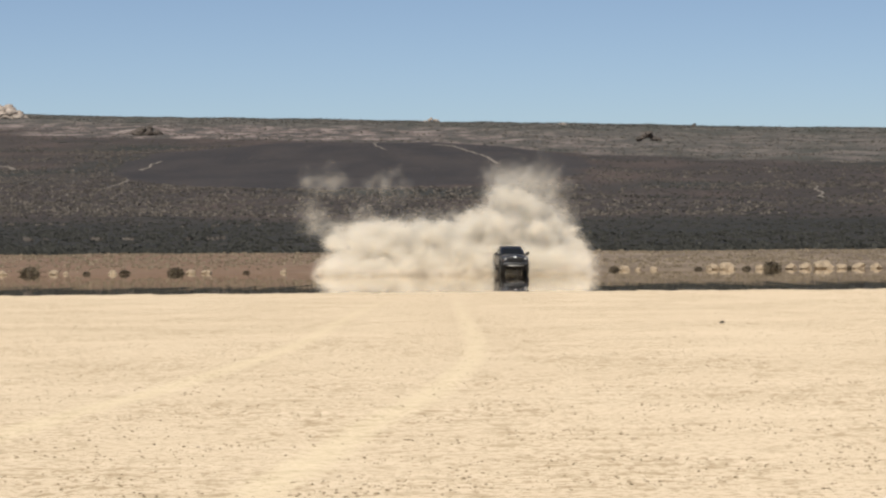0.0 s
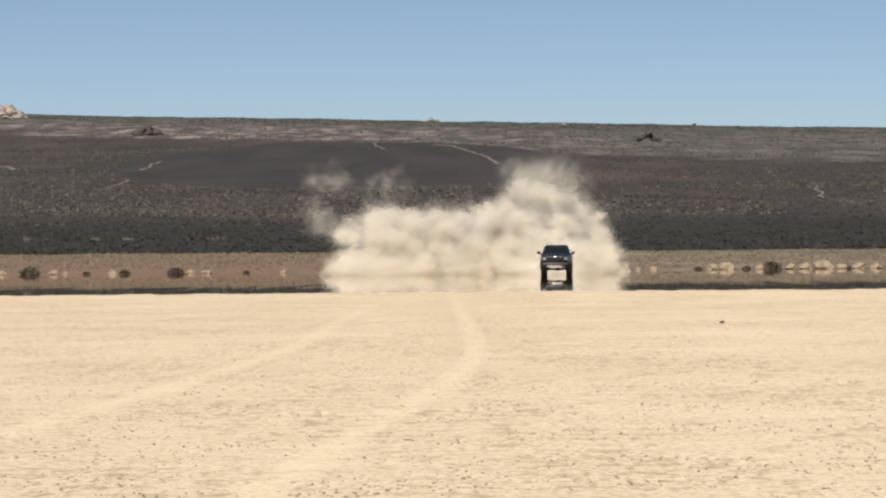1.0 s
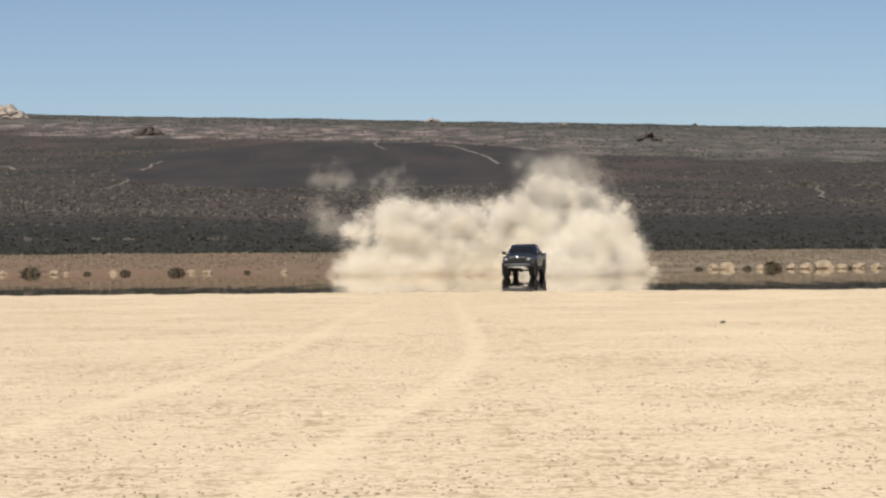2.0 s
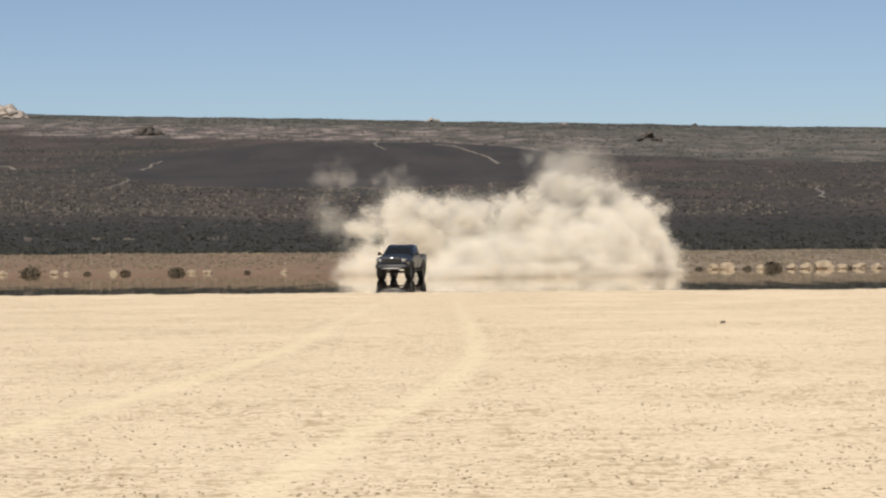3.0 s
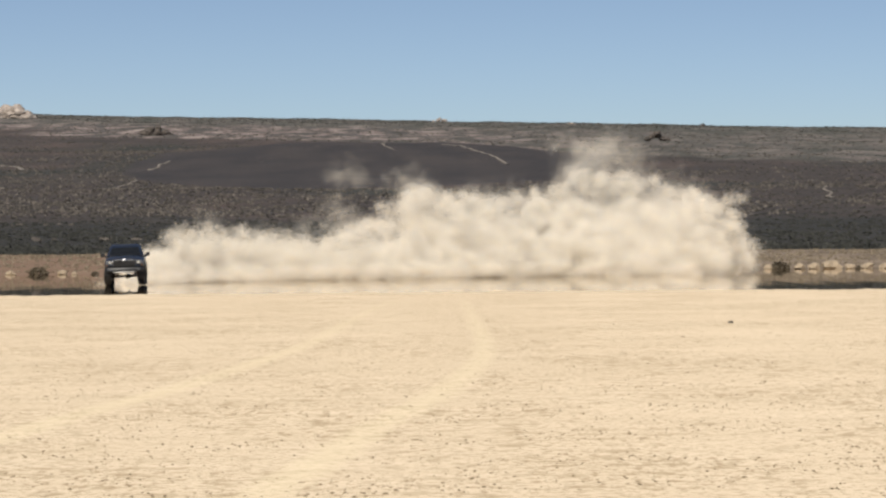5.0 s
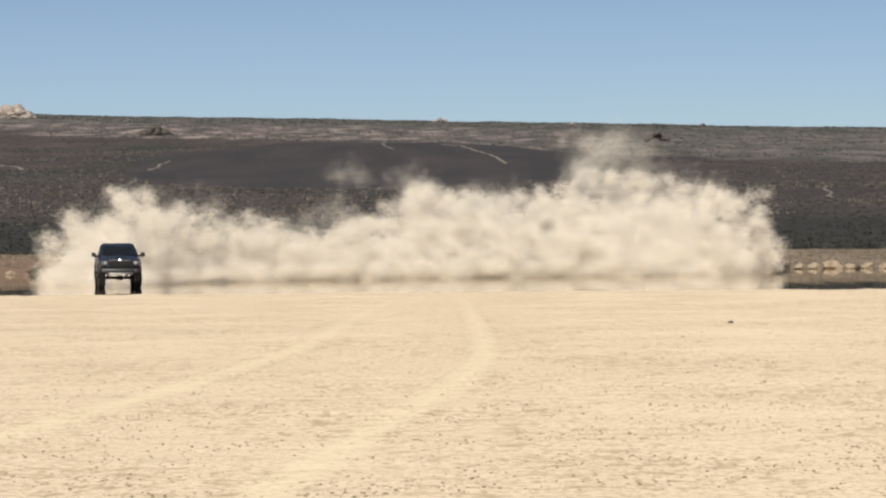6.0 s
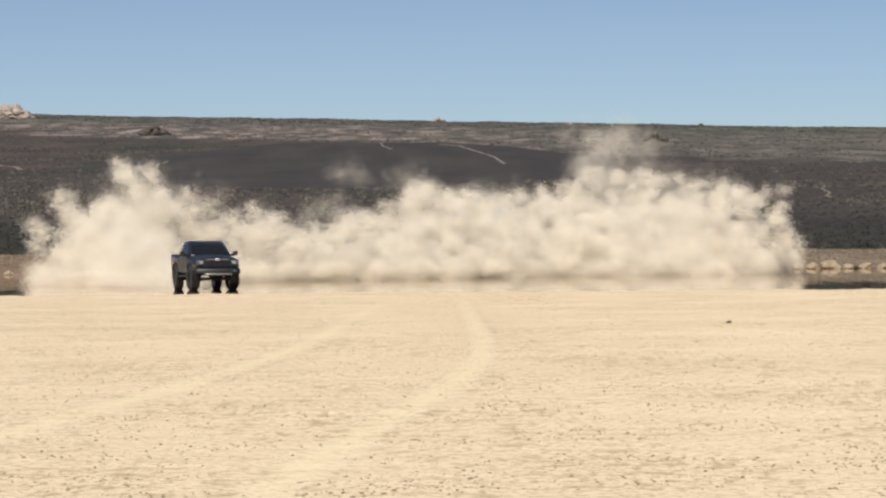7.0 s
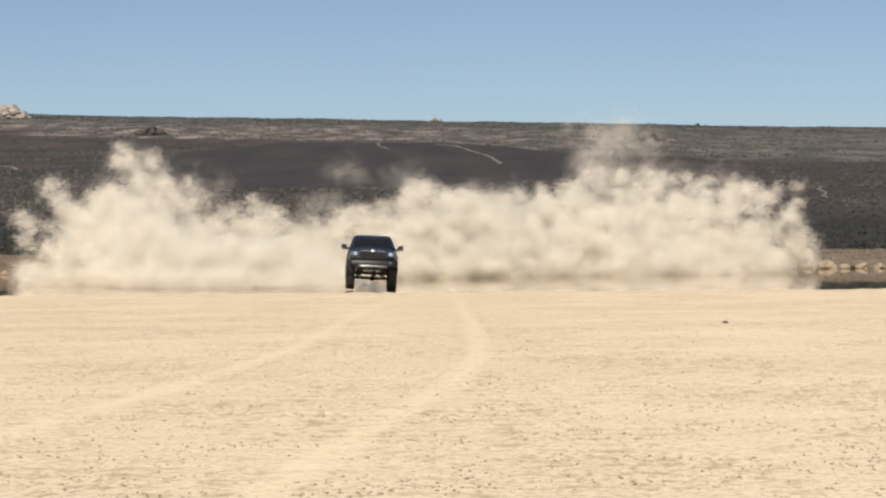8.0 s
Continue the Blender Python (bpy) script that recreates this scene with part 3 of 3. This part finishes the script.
def on_slope_pale(rnd, n):
    x, y = wedge(rnd, n, 400, 2000, 1.1)
    band = np.where(y < 900, -1.15, np.where(y < 1500, 0.35, 0.0))
    return x, y, (lump(x, y, 90, 12) + band + rnd.uniform(-0.7, 0.35, n) - np.clip(x / y * 6, -0.4, 0.3) > 0) & ~knoll_mask(x, y)


def on_upland(rnd, n):
    x, y = wedge(rnd, n, 1950, 3900, 1.0)
    return x, y, lump(x, y, 200, 14) + rnd.uniform(-0.8, 0.8, n) > -0.1


def on_bank(rnd, n):
    x, y = wedge(rnd, n, 346, 383, 1.0)
    return x, y, (y > shore(x) + 2) & (lump(x, y, 25, 15) + rnd.uniform(-0.6, 0.7, n) > -0.1)


def on_bank_top(rnd, n):
    x, y = wedge(rnd, n, 374, 384, 0.6)
    return x, y, rnd.uniform(0, 1, n) > 0.2


scatter("shrubs", 26000, 1, on_slope, (0.45, 1.2), 7, 0.5, SHRUB, "dark low desert shrubs over the hill slope", "shrubs")
scatter("pale_brush", 22000, 2, on_slope_pale, (0.8, 2.1), 6, 0.6, PALE, "pale dry brush scattered over the dark slope", "brush")
scatter("upland_shrubs", 5000, 3, on_upland, (0.9, 2.3), 6, 0.6, SAGE, "dark shrubs on the pinkish upland", "shrubs")
def on_skyline(rnd, n):
    x, y = wedge(rnd, n, 3150, 3920, 0.8)
    return x, y, lump(x, y, 300, 17) + rnd.uniform(-0.5, 1.0, n) > 0


scatter("skyline_shrubs", 6000, 7, on_skyline, (1.0, 2.4), 6, 0.5, SHRUB, "dark shrubs along the skyline", "shrubs")
scatter("upland_tufts", 4500, 6, on_upland, (0.9, 2.3), 6, 0.4, PALE, "pale dry tufts on the pinkish upland", "brush")
scatter("dry_grass", 6000, 4, on_bank, (0.2, 0.45), 8, 0.7, GRASS, "dry straw-coloured grass on the sandy shore", "grass")
scatter("shore_grass", 1800, 5, on_bank_top, (0.15, 0.32), 8, 0.7, GRASS, "pale grass fringe along the top of the shore", "grass")


def stone_mesh(name, seed, material, squash=0.7, rough=0.25, sub=2):
    bm = bmesh.new()
    bmesh.ops.create_icosphere(bm, subdivisions=sub, radius=1)
    off = Vector((seed * 3.7, seed * 1.3, seed * 2.1))
    for v in bm.verts:
        k = 1 + rough * noise.noise(v.co * 1.3 + off) * 2 + rough * 0.5 * noise.noise(v.co * 3.1 + off)
        v.co *= k
        v.co.z *= squash
    return mesh_of(name, bm, material)


def pebbles():
    """Small stones and clods strewn in patches over the near lake bed."""
    rnd = np.random.RandomState(21)
    n = 42000
    y = 19 + (120 - 19) * rnd.uniform(0, 1, n) ** 1.5
    x = rnd.uniform(-0.14, 0.14, n) * y
    keep = lump(x, y, 3.0, 22) + 0.8 * lump(x, y * 0.4, 1.2, 23) + rnd.uniform(-0.9, 0.45, n) > 0
    x, y = x[keep], y[keep]
    r = 0.0028 + 0.0102 * rnd.uniform(0, 1, len(x)) ** 3
    base = np.array([(0, 0, 1), (0.9, 0, 0.35), (0.25, 0.85, 0.3), (-0.75, 0.5, 0.4), (-0.7, -0.55, 0.3), (0.3, -0.9, 0.35), (0.6, 0, -0.4), (-0.5, 0.5, -0.4), (-0.4, -0.6, -0.4)])
    tri = np.array([(0, 1, 2), (0, 2, 3), (0, 3, 4), (0, 4, 5), (0, 5, 1), (1, 6, 2), (2, 6, 7), (2, 7, 3), (3, 7, 8), (3, 8, 4), (4, 8, 5), (5, 8, 6), (5, 6, 1)])
    a = rnd.uniform(0, 6.28, len(x))
    v = base[None] * rnd.uniform(0.6, 1.3, (len(x), 9, 1)) * r[:, None, None]
    c, s = np.cos(a)[:, None], np.sin(a)[:, None]
    v = np.stack([v[..., 0] * c * 1.5 - v[..., 1] * s, v[..., 0] * s * 1.5 + v[..., 1] * c, v[..., 2] * 0.7], -1)
    v += np.stack([x, y, r * 0.15], -1)[:, None, :]
    f = tri[None] + (np.arange(len(x)) * 9)[:, None, None]
    tagged(new("pebbles", raw_mesh("pebbles", v.reshape(-1, 3), f.reshape(-1, 3), PEBBLE)), "small brown stones strewn over the lake bed", "pebbles", kind="stuff")


pebbles()


def lone(name, x, y, r, seed, material, label, category, squash=0.7, group=""):
    ob = new(name, stone_mesh(name, seed, material, squash))
    ob.location = (x, y, float(height(x, y)) + r * squash * 0.3)
    ob.scale = (r, r, r)
    return tagged(ob, label, category, group)


lone("stone", 5.6, 73.8, 0.055, 4, DARKROCK, "small dark stone lying alone on the lake bed", "stone")


def bush(x, y, r, material, label, seed):
    """A low desert bush: short stems and many small leaf clumps."""
    rnd = np.random.RandomState(seed)
    z = float(height(x, y))
    b = tagged(new("desert_bush"), label, "bush", "bushes on the shore")
    b.location = (x, y, z)
    bm = bmesh.new()
    for i in range(7):
        a = i * 0.9 + rnd.uniform(0, 0.5)
        tube(bm, (0, 0, -0.05), (math.cos(a) * r * 0.6, math.sin(a) * r * 0.6, r * 0.6), 0.02 * r + 0.01, 5)
    part("stem", bm, DARKROCK, b, "grey woody stems")
    n = 420
    d = rnd.normal(size=(n, 3))
    d /= np.linalg.norm(d, axis=1)[:, None]
    c = d * (rnd.uniform(0.4, 1, (n, 1)) ** 0.5) * np.array([1.0, 1.0, 0.75]) * r
    c[:, 2] = np.abs(c[:, 2])
    o = rnd.normal(size=(n, 3, 3)) * 0.11 * r
    ob = new("foliage", raw_mesh("foliage", (c[:, None] + o).reshape(-1, 3), np.arange(n * 3).reshape(-1, 3), material))
    ob.parent = b
    return b


for i, (px, r, dark) in enumerate([(55, 0.95, 1), (158, 0.4, 1), (226, 0.55, 1), (316, 0.8, 1), (438, 0.35, 1), (1365, 0.95, 1), (1322, 0.45, 1), (1506, 0.35, 1), (1238, 0.4, 1), (640, 0.6, 1), (1087, 0.5, 1)]):
    bx = (px - 784) / F_LEN * 346
    bush(bx, float(shore(bx)) - 0.2 + (i * 7 % 5) * 0.12, r, DRYBUSH, "brown low bush at the edge of the lake bed", 40 + i)
for i, (px, r) in enumerate([(6, 0.8), (97, 0.55), (120, 0.5), (206, 0.5), (343, 0.75), (370, 0.6), (503, 0.5), (1105, 0.6), (1130, 0.5), (1160, 0.5), (1262, 0.9), (1290, 0.9), (1345, 0.8), (1400, 0.7),
                             (1425, 0.9), (1455, 1.0), (1490, 0.9), (1520, 0.8), (1552, 0.9), (700, 0.6), (950, 0.6)]):
    bx = (px - 784) / F_LEN * 346
    lone("sand_hummock", bx, float(shore(bx)) - 0.3 + (i * 3 % 4) * 0.12, r * (0.7, 0.95, 0.8, 1.05)[i % 4] * 0.85, 60 + i, SAND, "pale sandy hummock at the edge of the lake bed", "hummock", 0.7, "hummocks on the shore")


def outcrop(name, px, y, w, h, n, seed, material, label):
    """A pile of weathered boulders."""
    rnd = random.Random(seed)
    x = (px - 784) / F_LEN * y
    e = tagged(new(name), label, "rocks", "rock outcrops")
    e.location = (x, y, float(height(x, y)))
    for i in range(n):
        u = rnd.uniform(-1, 1)
        r = h * rnd.uniform(0.22, 0.42)
        m = new("boulder", stone_mesh("boulder", seed * 10 + i, material, 0.8, 0.3))
        m.parent = e
        m.location = (u * w / 2, rnd.uniform(-1, 1) * w * 0.2, max(0.0, h * (1 - abs(u) ** 1.6) * rnd.uniform(0.1, 0.75)))
        m.scale = (r * rnd.uniform(1.0, 1.6), r, r)
        m.rotation_euler = (0, 0, rnd.uniform(0, 6))


outcrop("rock_outcrop", 4, 3300, 34, 14, 34, 5, ROCK, "pale weathered granite outcrop on the skyline")
outcrop("rock_outcrop", 766, 3600, 16, 5, 8, 6, ROCK, "small pale outcrop on the skyline")
outcrop("rock_outcrop", 1000, 3600, 11, 4, 6, 7, ROCK, "small pale outcrop on the skyline")
outcrop("rock_outcrop", 265, 2500, 16, 9, 9, 8, DARKROCK, "dark basalt outcrop on the upland")
outcrop("rock_outcrop", 1150, 2350, 16, 7, 9, 9, DARKROCK, "dark basalt outcrop on the upland")
outcrop("rock_outcrop", 1231, 3600, 4, 5, 3, 11, DARKROCK, "lone dark boulder on the skyline")


def trail():
    pts = []
    for px, y in [(768, 1790), (800, 1740), (830, 1690), (855, 1640), (872, 1590), (885, 1540)]:
        pts.append(((px - 784) / F_LEN * y, y))
    ribbon("trail", pts, 1.5, TRAILDIRT, 0.3, 3, "pale dirt trail over the dark knoll")


trail()


def washes():
    """Pale dry washes and a scar on the slope."""
    for n, (w, spots) in enumerate([(3.2, [(290, 1620), (262, 1560), (240, 1520)]), (2.6, [(232, 1400), (205, 1320), (170, 1240)]), (7.0, [(-40, 1640), (0, 1600), (46, 1530)]),
                                    (2.2, [(664, 1760), (672, 1700), (682, 1620)]), (2.4, [(1448, 1230), (1452, 1150), (1462, 1090)]), (2.6, [(1470, 1660), (1500, 1640), (1530, 1620)])]):
        rnd = random.Random(90 + n)
        line = []
        for (p0, y0), (p1, y1) in zip(spots, spots[1:]):
            for k in range(4):
                u = k / 4
                line.append((p0 + (p1 - p0) * u + rnd.uniform(-7, 7), y0 + (y1 - y0) * u + rnd.uniform(-8, 8)))
        ribbon("wash", [((px - 784) / F_LEN * y, y) for px, y in line], w * 0.38, TRAILDIRT, 0.25, 20 + n, "pale dry wash on the dark slope")


washes()


def far_mountain():
    bm = bmesh.new()
    xs = np.linspace(500, 900, 40)
    rows = []
    for x in xs:
        u = (x - 500) / 400
        z = 136 + 14 * min(1, u * 3) + 3 * math.sin(x * 0.05) + 2 * math.sin(x * 0.13)
        rows.append([(x, 4700, 60), (x, 4640, z - 6), (x, 4720, z), (x, 4790, 60)])
    loft(bm, rows)
    tagged(new("far_mountain", mesh_of("far_mountain", bm, HAZEROCK, True)), "mountain beyond the plain, distance haze put into its blue colour", "mountain", kind="structure")


far_mountain()


# ---------------------------------------------------------------- dust
def puff_mesh(name, seed, lobes, flakes, flake, spread, thick):
    """A soft billow of dust grains: lobes round a middle, each denser inside and loose at its rim."""
    rnd = np.random.RandomState(seed)
    c = rnd.normal(size=(lobes, 3))
    c /= np.linalg.norm(c, axis=1)[:, None]
    c *= rnd.uniform(0.1, spread, (lobes, 1))
    r = rnd.uniform(0.30, 0.52, lobes)
    w = r ** 2.5
    k = rnd.choice(lobes, flakes, p=w / w.sum())
    d = rnd.normal(size=(flakes, 3))
    d /= np.linalg.norm(d, axis=1)[:, None]
    p = c[k] + d * (r[k] * rnd.uniform(0, 1, flakes) ** 0.6)[:, None]
    loose = rnd.uniform(0, 1, flakes) < 0.22
    p[loose] *= rnd.uniform(1.0, 1.3, (loose.sum(), 1))
    size = flake * rnd.uniform(0.5, 1.25, flakes)
    nrm = np.array([-0.15, -0.75, 0.6]) + 0.28 * rnd.normal(size=(flakes, 3))
    nrm /= np.linalg.norm(nrm, axis=1)[:, None]
    e1 = np.cross(nrm, rnd.normal(size=(flakes, 3)))
    e1 /= np.linalg.norm(e1, axis=1)[:, None]
    e2 = np.cross(nrm, e1)
    o = np.stack([e1, -0.5 * e1 + 0.87 * e2, -0.5 * e1 - 0.87 * e2], 1)
    v = p[:, None] + o * size[:, None, None]
    me = raw_mesh(name, v.reshape(-1, 3), np.arange(flakes * 3).reshape(-1, 3), DUST)
    at = me.attributes.new("corner", "FLOAT_VECTOR", "POINT")
    at.data.foreach_set("vector", (np.tile(np.eye(3), (flakes, 1, 1)) * np.where(loose, 0.75, 1.0)[:, None, None] * thick).astype(np.float32).ravel())
    return me


CORE = [puff_mesh("puff", 300 + i, 60, 340, 0.28, 0.62, 0.78) for i in range(4)]
THICK = [puff_mesh("puff", 100 + i, 22, 380, 0.22, 0.60, 0.80) for i in range(6)]
THIN = [puff_mesh("wisp", 200 + i, 14, 200, 0.32, 0.85, 0.46) for i in range(5)]

DRIVE = [  # seconds, x, y, heading (0: towards the camera, positive: to +x)
    (0, 5.14, 280.0, 5.9),
    (0.3, 6.60, 274.0, 0.8),
    (0.6, 7.61, 268.0, -2.1),
    (1, 7.97, 258.0, -3.6),
    (1.3, 7.68, 252.0, -4.2),
    (1.7, 6.68, 244.9, -8.5),
    (2.8, -0.76, 231.9, -11.1),
    (3, -2.64, 229.4, -10.8),
    (3.3, -5.53, 225.9, -11),
    (3.7, -9.34, 221.0, -10.5),
    (4, -12.17, 217.0, -7),
    (4.3, -14.35, 211, -3.5),
    (4.7, -16.43, 203.5, 1.5),
    (5.2, -17.71, 193.5, 4),
    (5.8, -17.07, 184.5, 7.1),
    (6, -16.51, 181.5, 7.7),
    (6.3, -15.41, 176.5, 10.2),
    (6.6, -13.93, 172, 13.6),
    (7, -11.04, 165.5, 14.4),
    (7.3, -8.61, 162.5, 13.4),
    (7.6, -6.06, 160, 7.6),
    (8, -3.25, 156.5, 2.2),
]
ROLL = [(0, 0), (3.9, 0), (4.4, -2.8), (4.8, -2), (5.4, 0), (7.4, 0), (7.7, 1.4), (8, 2.6)]   # seconds, lean of the body in degrees
NOSE = [(0, 0), (7, 0), (7.3, 1.2), (7.6, 2.6), (8, 3.4)]   # seconds, lift of the nose in degrees


def drive(t):
    """The truck's place and turn between the rows."""
    ts = [r[0] for r in DRIVE]
    return [float(np.interp(t, ts, [r[i] for r in DRIVE])) for i in (1, 2, 3)]


# one cloud for each stretch of the drive: the second from which its dust wells up, and its look
CLOUDS = [(since, tagged(new("dust_cloud"), label, "dust", "dust clouds", "stuff")) for since, label in (
    (-9.0, "tall old bank of cream dust standing over the lake bed"), (-0.2, "thick cream dust rolling off the first turn"),
    (2.0, "long low trail of cream dust behind the truck"), (4.3, "steep fresh plume of cream dust at the turn"), (5.6, "broad cream dust billowing after the turn"),
    (6.8, "low fresh cream dust behind the wheels"))]
PUFFS = []


def emit(x, y, born, r, thin, rnd, drift, rise):
    """One puff: it wells up out of the ground when the wheels pass, climbs and drifts. drift and rise give metres for an age in seconds."""
    ob = new("wisp" if thin else "puff", rnd.choice(THIN if thin else CORE if r > 1.45 else THICK))
    ob.parent = [c for since, c in CLOUDS if born >= since][-1]
    ob.scale = (r * rnd.uniform(0.9, 1.3), r * rnd.uniform(0.9, 1.3), r * (1.15 if thin else 1.0))
    spin, turn, vy = rnd.uniform(-4, 4), rnd.uniform(-28, 28), rnd.uniform(-0.3, 0.3)

    def at(t):
        age = t - born
        if age < 0:
            return t, pose(x, y, -2.4 * r, 0, 0, turn)
        k = min(1.0, age / 0.35)
        return t, pose(x + drift(age), y + vy * age, -2.4 * r * (1 - k) ** 2 + k * rise(age), spin * 0.6 * age, 0, turn + spin * age)

    times = {0.0, 8.0}
    for a in (0.0, 0.1, 0.2, 0.35, 0.7, 1.3, 2.2, 3.5, 5.0, 6.5):
        if 0 < born + a < 8:
            times.add(round(born + a, 2))
    if born < 0:
        times |= {0.6, 1.3, 2.2, 3.3, 4.6, 6.2}
    PUFFS.append((ob, [at(t) for t in sorted(times)]))


def gone(v, tau, t):
    """How far a drift of v m/s has gone that the air slows down within tau seconds."""
    return v * tau * (1 - math.exp(-t / tau))


# the bank that stands at the start: place x, crest at the start and at the end, its drift and how long that lasts
BANK_DUST = [(-9.2, 3.6, 5.4, 0.9, 4.0), (-8.0, 4.8, 6.5, 1.3, 3.5), (-6.3, 5.5, 9.2, 2.1, 2.4), (-4.1, 5.3, 8.0, 2.05, 2.4), (-1.0, 5.1, 7.4, 1.95, 2.6),
             (0.7, 5.3, 7.4, 1.9, 3.0), (2.9, 6.2, 8.2, 1.9, 4.0), (5.3, 8.2, 9.6, 1.85, 6.0), (7.3, 7.0, 9.2, 2.0, 8.0), (9.4, 5.2, 8.4, 2.3, 10.0), (11.2, 3.5, 7.0, 2.5, 12.0)]


def dust():
    rnd = random.Random(77)
    for i in range(560):
        thin = i % 9 == 0
        x0 = -9.0 + 19.8 * rnd.uniform(0, 1) ** 0.85
        low, high, v, tau = [float(spline([(b[0], b[j]) for b in BANK_DUST], x0)) for j in (1, 2, 3, 4)]
        u = rnd.uniform(0.7, 1.05) if thin else rnd.uniform(0, 1) ** 1.1
        r = rnd.uniform(1.3, 2.0) if thin else rnd.uniform(1.0, 2.1) * (1 - 0.3 * u)
        v *= rnd.uniform(0.9, 1.1)
        tau *= rnd.uniform(0.9, 1.1)

        def rise(age, low=low, high=high, u=u, r=r):
            t = max(age - 0.6, 0.0)
            return u * (low - 0.25 - 0.9 * r + (high - low) * (1 - math.exp(-t / 2.6)) / 0.955)

        emit(x0 - gone(v, tau, 0.6), 282 + 4.0 * u + rnd.uniform(-1.5, 11.0), -0.6, r, thin, rnd, lambda age, v=v, tau=tau: gone(v, tau, age), rise)
    # old thin veils that hang over the bank: its far end, and the peak that climbs over the rest
    for i in range(80):
        peak = i % 4
        x0, top, climb = (rnd.uniform(3.2, 8.4), 8.3, 0.47) if peak else (rnd.uniform(-11.0, -3.5), 8.4, 0.10)
        u, v = rnd.uniform(0.5, 1.0) if peak else rnd.uniform(0.3, 1.0), rnd.uniform(1.5, 2.1) if peak else rnd.uniform(0.1, 0.7)
        emit(x0, 293 + rnd.uniform(-3, 4), -0.6, rnd.uniform(1.3, 2.0), True, rnd, lambda age, v=v: gone(v, 6.0, age), lambda age, u=u, top=top, climb=climb: u * (top + climb * age) - 0.8)
    # the trail along the drive
    t = 0.0
    while t < 7.97:
        x, y, yaw = drive(t)
        a = radians(yaw)
        bx, by = x - 3.0 * math.sin(a), y + 3.2 * math.cos(a)
        turn1, turn2 = math.exp(-((t - 1.0) / 0.75) ** 2), math.exp(-((t - 5.25) / 0.6) ** 2)
        vary = 1.0 + 0.10 * math.sin(t * 3.1 + 0.6) + 0.08 * math.sin(t * 7.7)
        for j in range(13 if turn2 > 0.4 else 15 if turn1 > 0.4 else 11):
            thin = j == 6 and rnd.random() < 0.5
            u = rnd.uniform(0.75, 1.08) if thin else (((j % 6) + rnd.uniform(0, 1)) / 6) ** 1.25
            r = rnd.uniform(1.2, 1.7) if thin else rnd.uniform(0.95, 1.8) * (1 - 0.25 * u)
            off = rnd.uniform(0, 1)
            push = 0.25 + rnd.uniform(-0.25, 0.25) * (0.4 + u) + turn1 * 4.7 * math.sqrt(rnd.uniform(0, 1)) - turn2 * (1.5 * off - 0.45)
            stem = 1.5 + 1.7 * turn1
            grow = 1.45 
            tall = vary * (1 + turn2 * (1.05 - 1.0 * off * off))
            emit(bx + rnd.uniform(-0.6, 0.6) - 3.2 * turn2 * off, by + 2.0 * u + rnd.uniform(-0.4, 6.5), t - 0.12 + 0.14 * u + rnd.uniform(0, 0.1), r, thin, rnd,
                 lambda age, v=push: gone(v, 5.0, age),
                 lambda age, u=u, r=r, stem=stem, grow=grow, tall=tall: u * max(0.4, (stem * (1 - math.exp(-age / 0.25)) + grow * math.sqrt(age)) * tall + 0.35 - 0.35 * r))
        for s in (-0.8, 0.8):
            push = 0.2 + 2.0 * turn1 * rnd.uniform(0.2, 1.2) + rnd.uniform(-0.3, 0.3)
            emit(x - 2.2 * math.sin(a) + s, y + 2.4 * math.cos(a), t - 0.14, rnd.uniform(0.75, 1.15), False, rnd, lambda age, v=push: gone(v, 5.0, age), lambda age: 0.25 + 0.25 * math.sqrt(age))
        for low in (1.2, 1.5):   # heavy dust that stays on the ground
            push = 0.2 + 4.4 * turn1 * math.sqrt(rnd.uniform(0, 1)) - 0.8 * turn2 * rnd.uniform(0, 1)
            emit(bx + rnd.uniform(-0.6, 0.6) - 2.6 * turn2 * rnd.uniform(0, 1), by + rnd.uniform(0.5, 5.0), t - 0.05, low * rnd.uniform(0.85, 1.15), False, rnd, lambda age, v=push: gone(v, 5.0, age), lambda age: 0.1 + 0.2 * math.sqrt(age))
        t += 0.08


dust()


# ---------------------------------------------------------------- what moves
def motions():
    walk(TRUCK, [(t, pose(x, y, 0, 0, 0, yaw) @ pose(0, 1.85, 0) @ pose(0, 0, 0.008 * abs(spline(ROLL, t)), -spline(NOSE, t), spline(ROLL, t), 0) @ pose(0, -1.85, 0)) for t, x, y, yaw in DRIVE])
    step = 0.033
    for w, wx, wy in WHEELS:
        rows, spin, t = [], 0.0, 0.0
        while t <= 8.001:
            x0, y0, a0 = drive(t)
            x1, y1, a1 = drive(min(t + 0.05, 8.0))
            v = math.hypot(x1 - x0, y1 - y0) / 0.05 if t < 7.9 else 14.0
            steer = 0.0
            if wy < 0:
                lag = math.degrees(math.atan2(x1 - x0, -(y1 - y0))) - a0 if t < 7.9 else 0.0
                steer = max(-12.0, min(12.0, lag))
            nose = float(spline(NOSE, t))
            drop = 3.7 * math.sin(radians(nose)) if wy < 0 else 0.0
            rows.append((t, pose(wx, wy, 0.48 - drop, 0, 0, steer) @ pose(0, 0, 0, math.degrees(spin), 0, 0)))
            spin += v * step / 0.48
            t += step
        walk(w, rows)
    for ob, rows in PUFFS:
        walk(ob, rows)


motions()
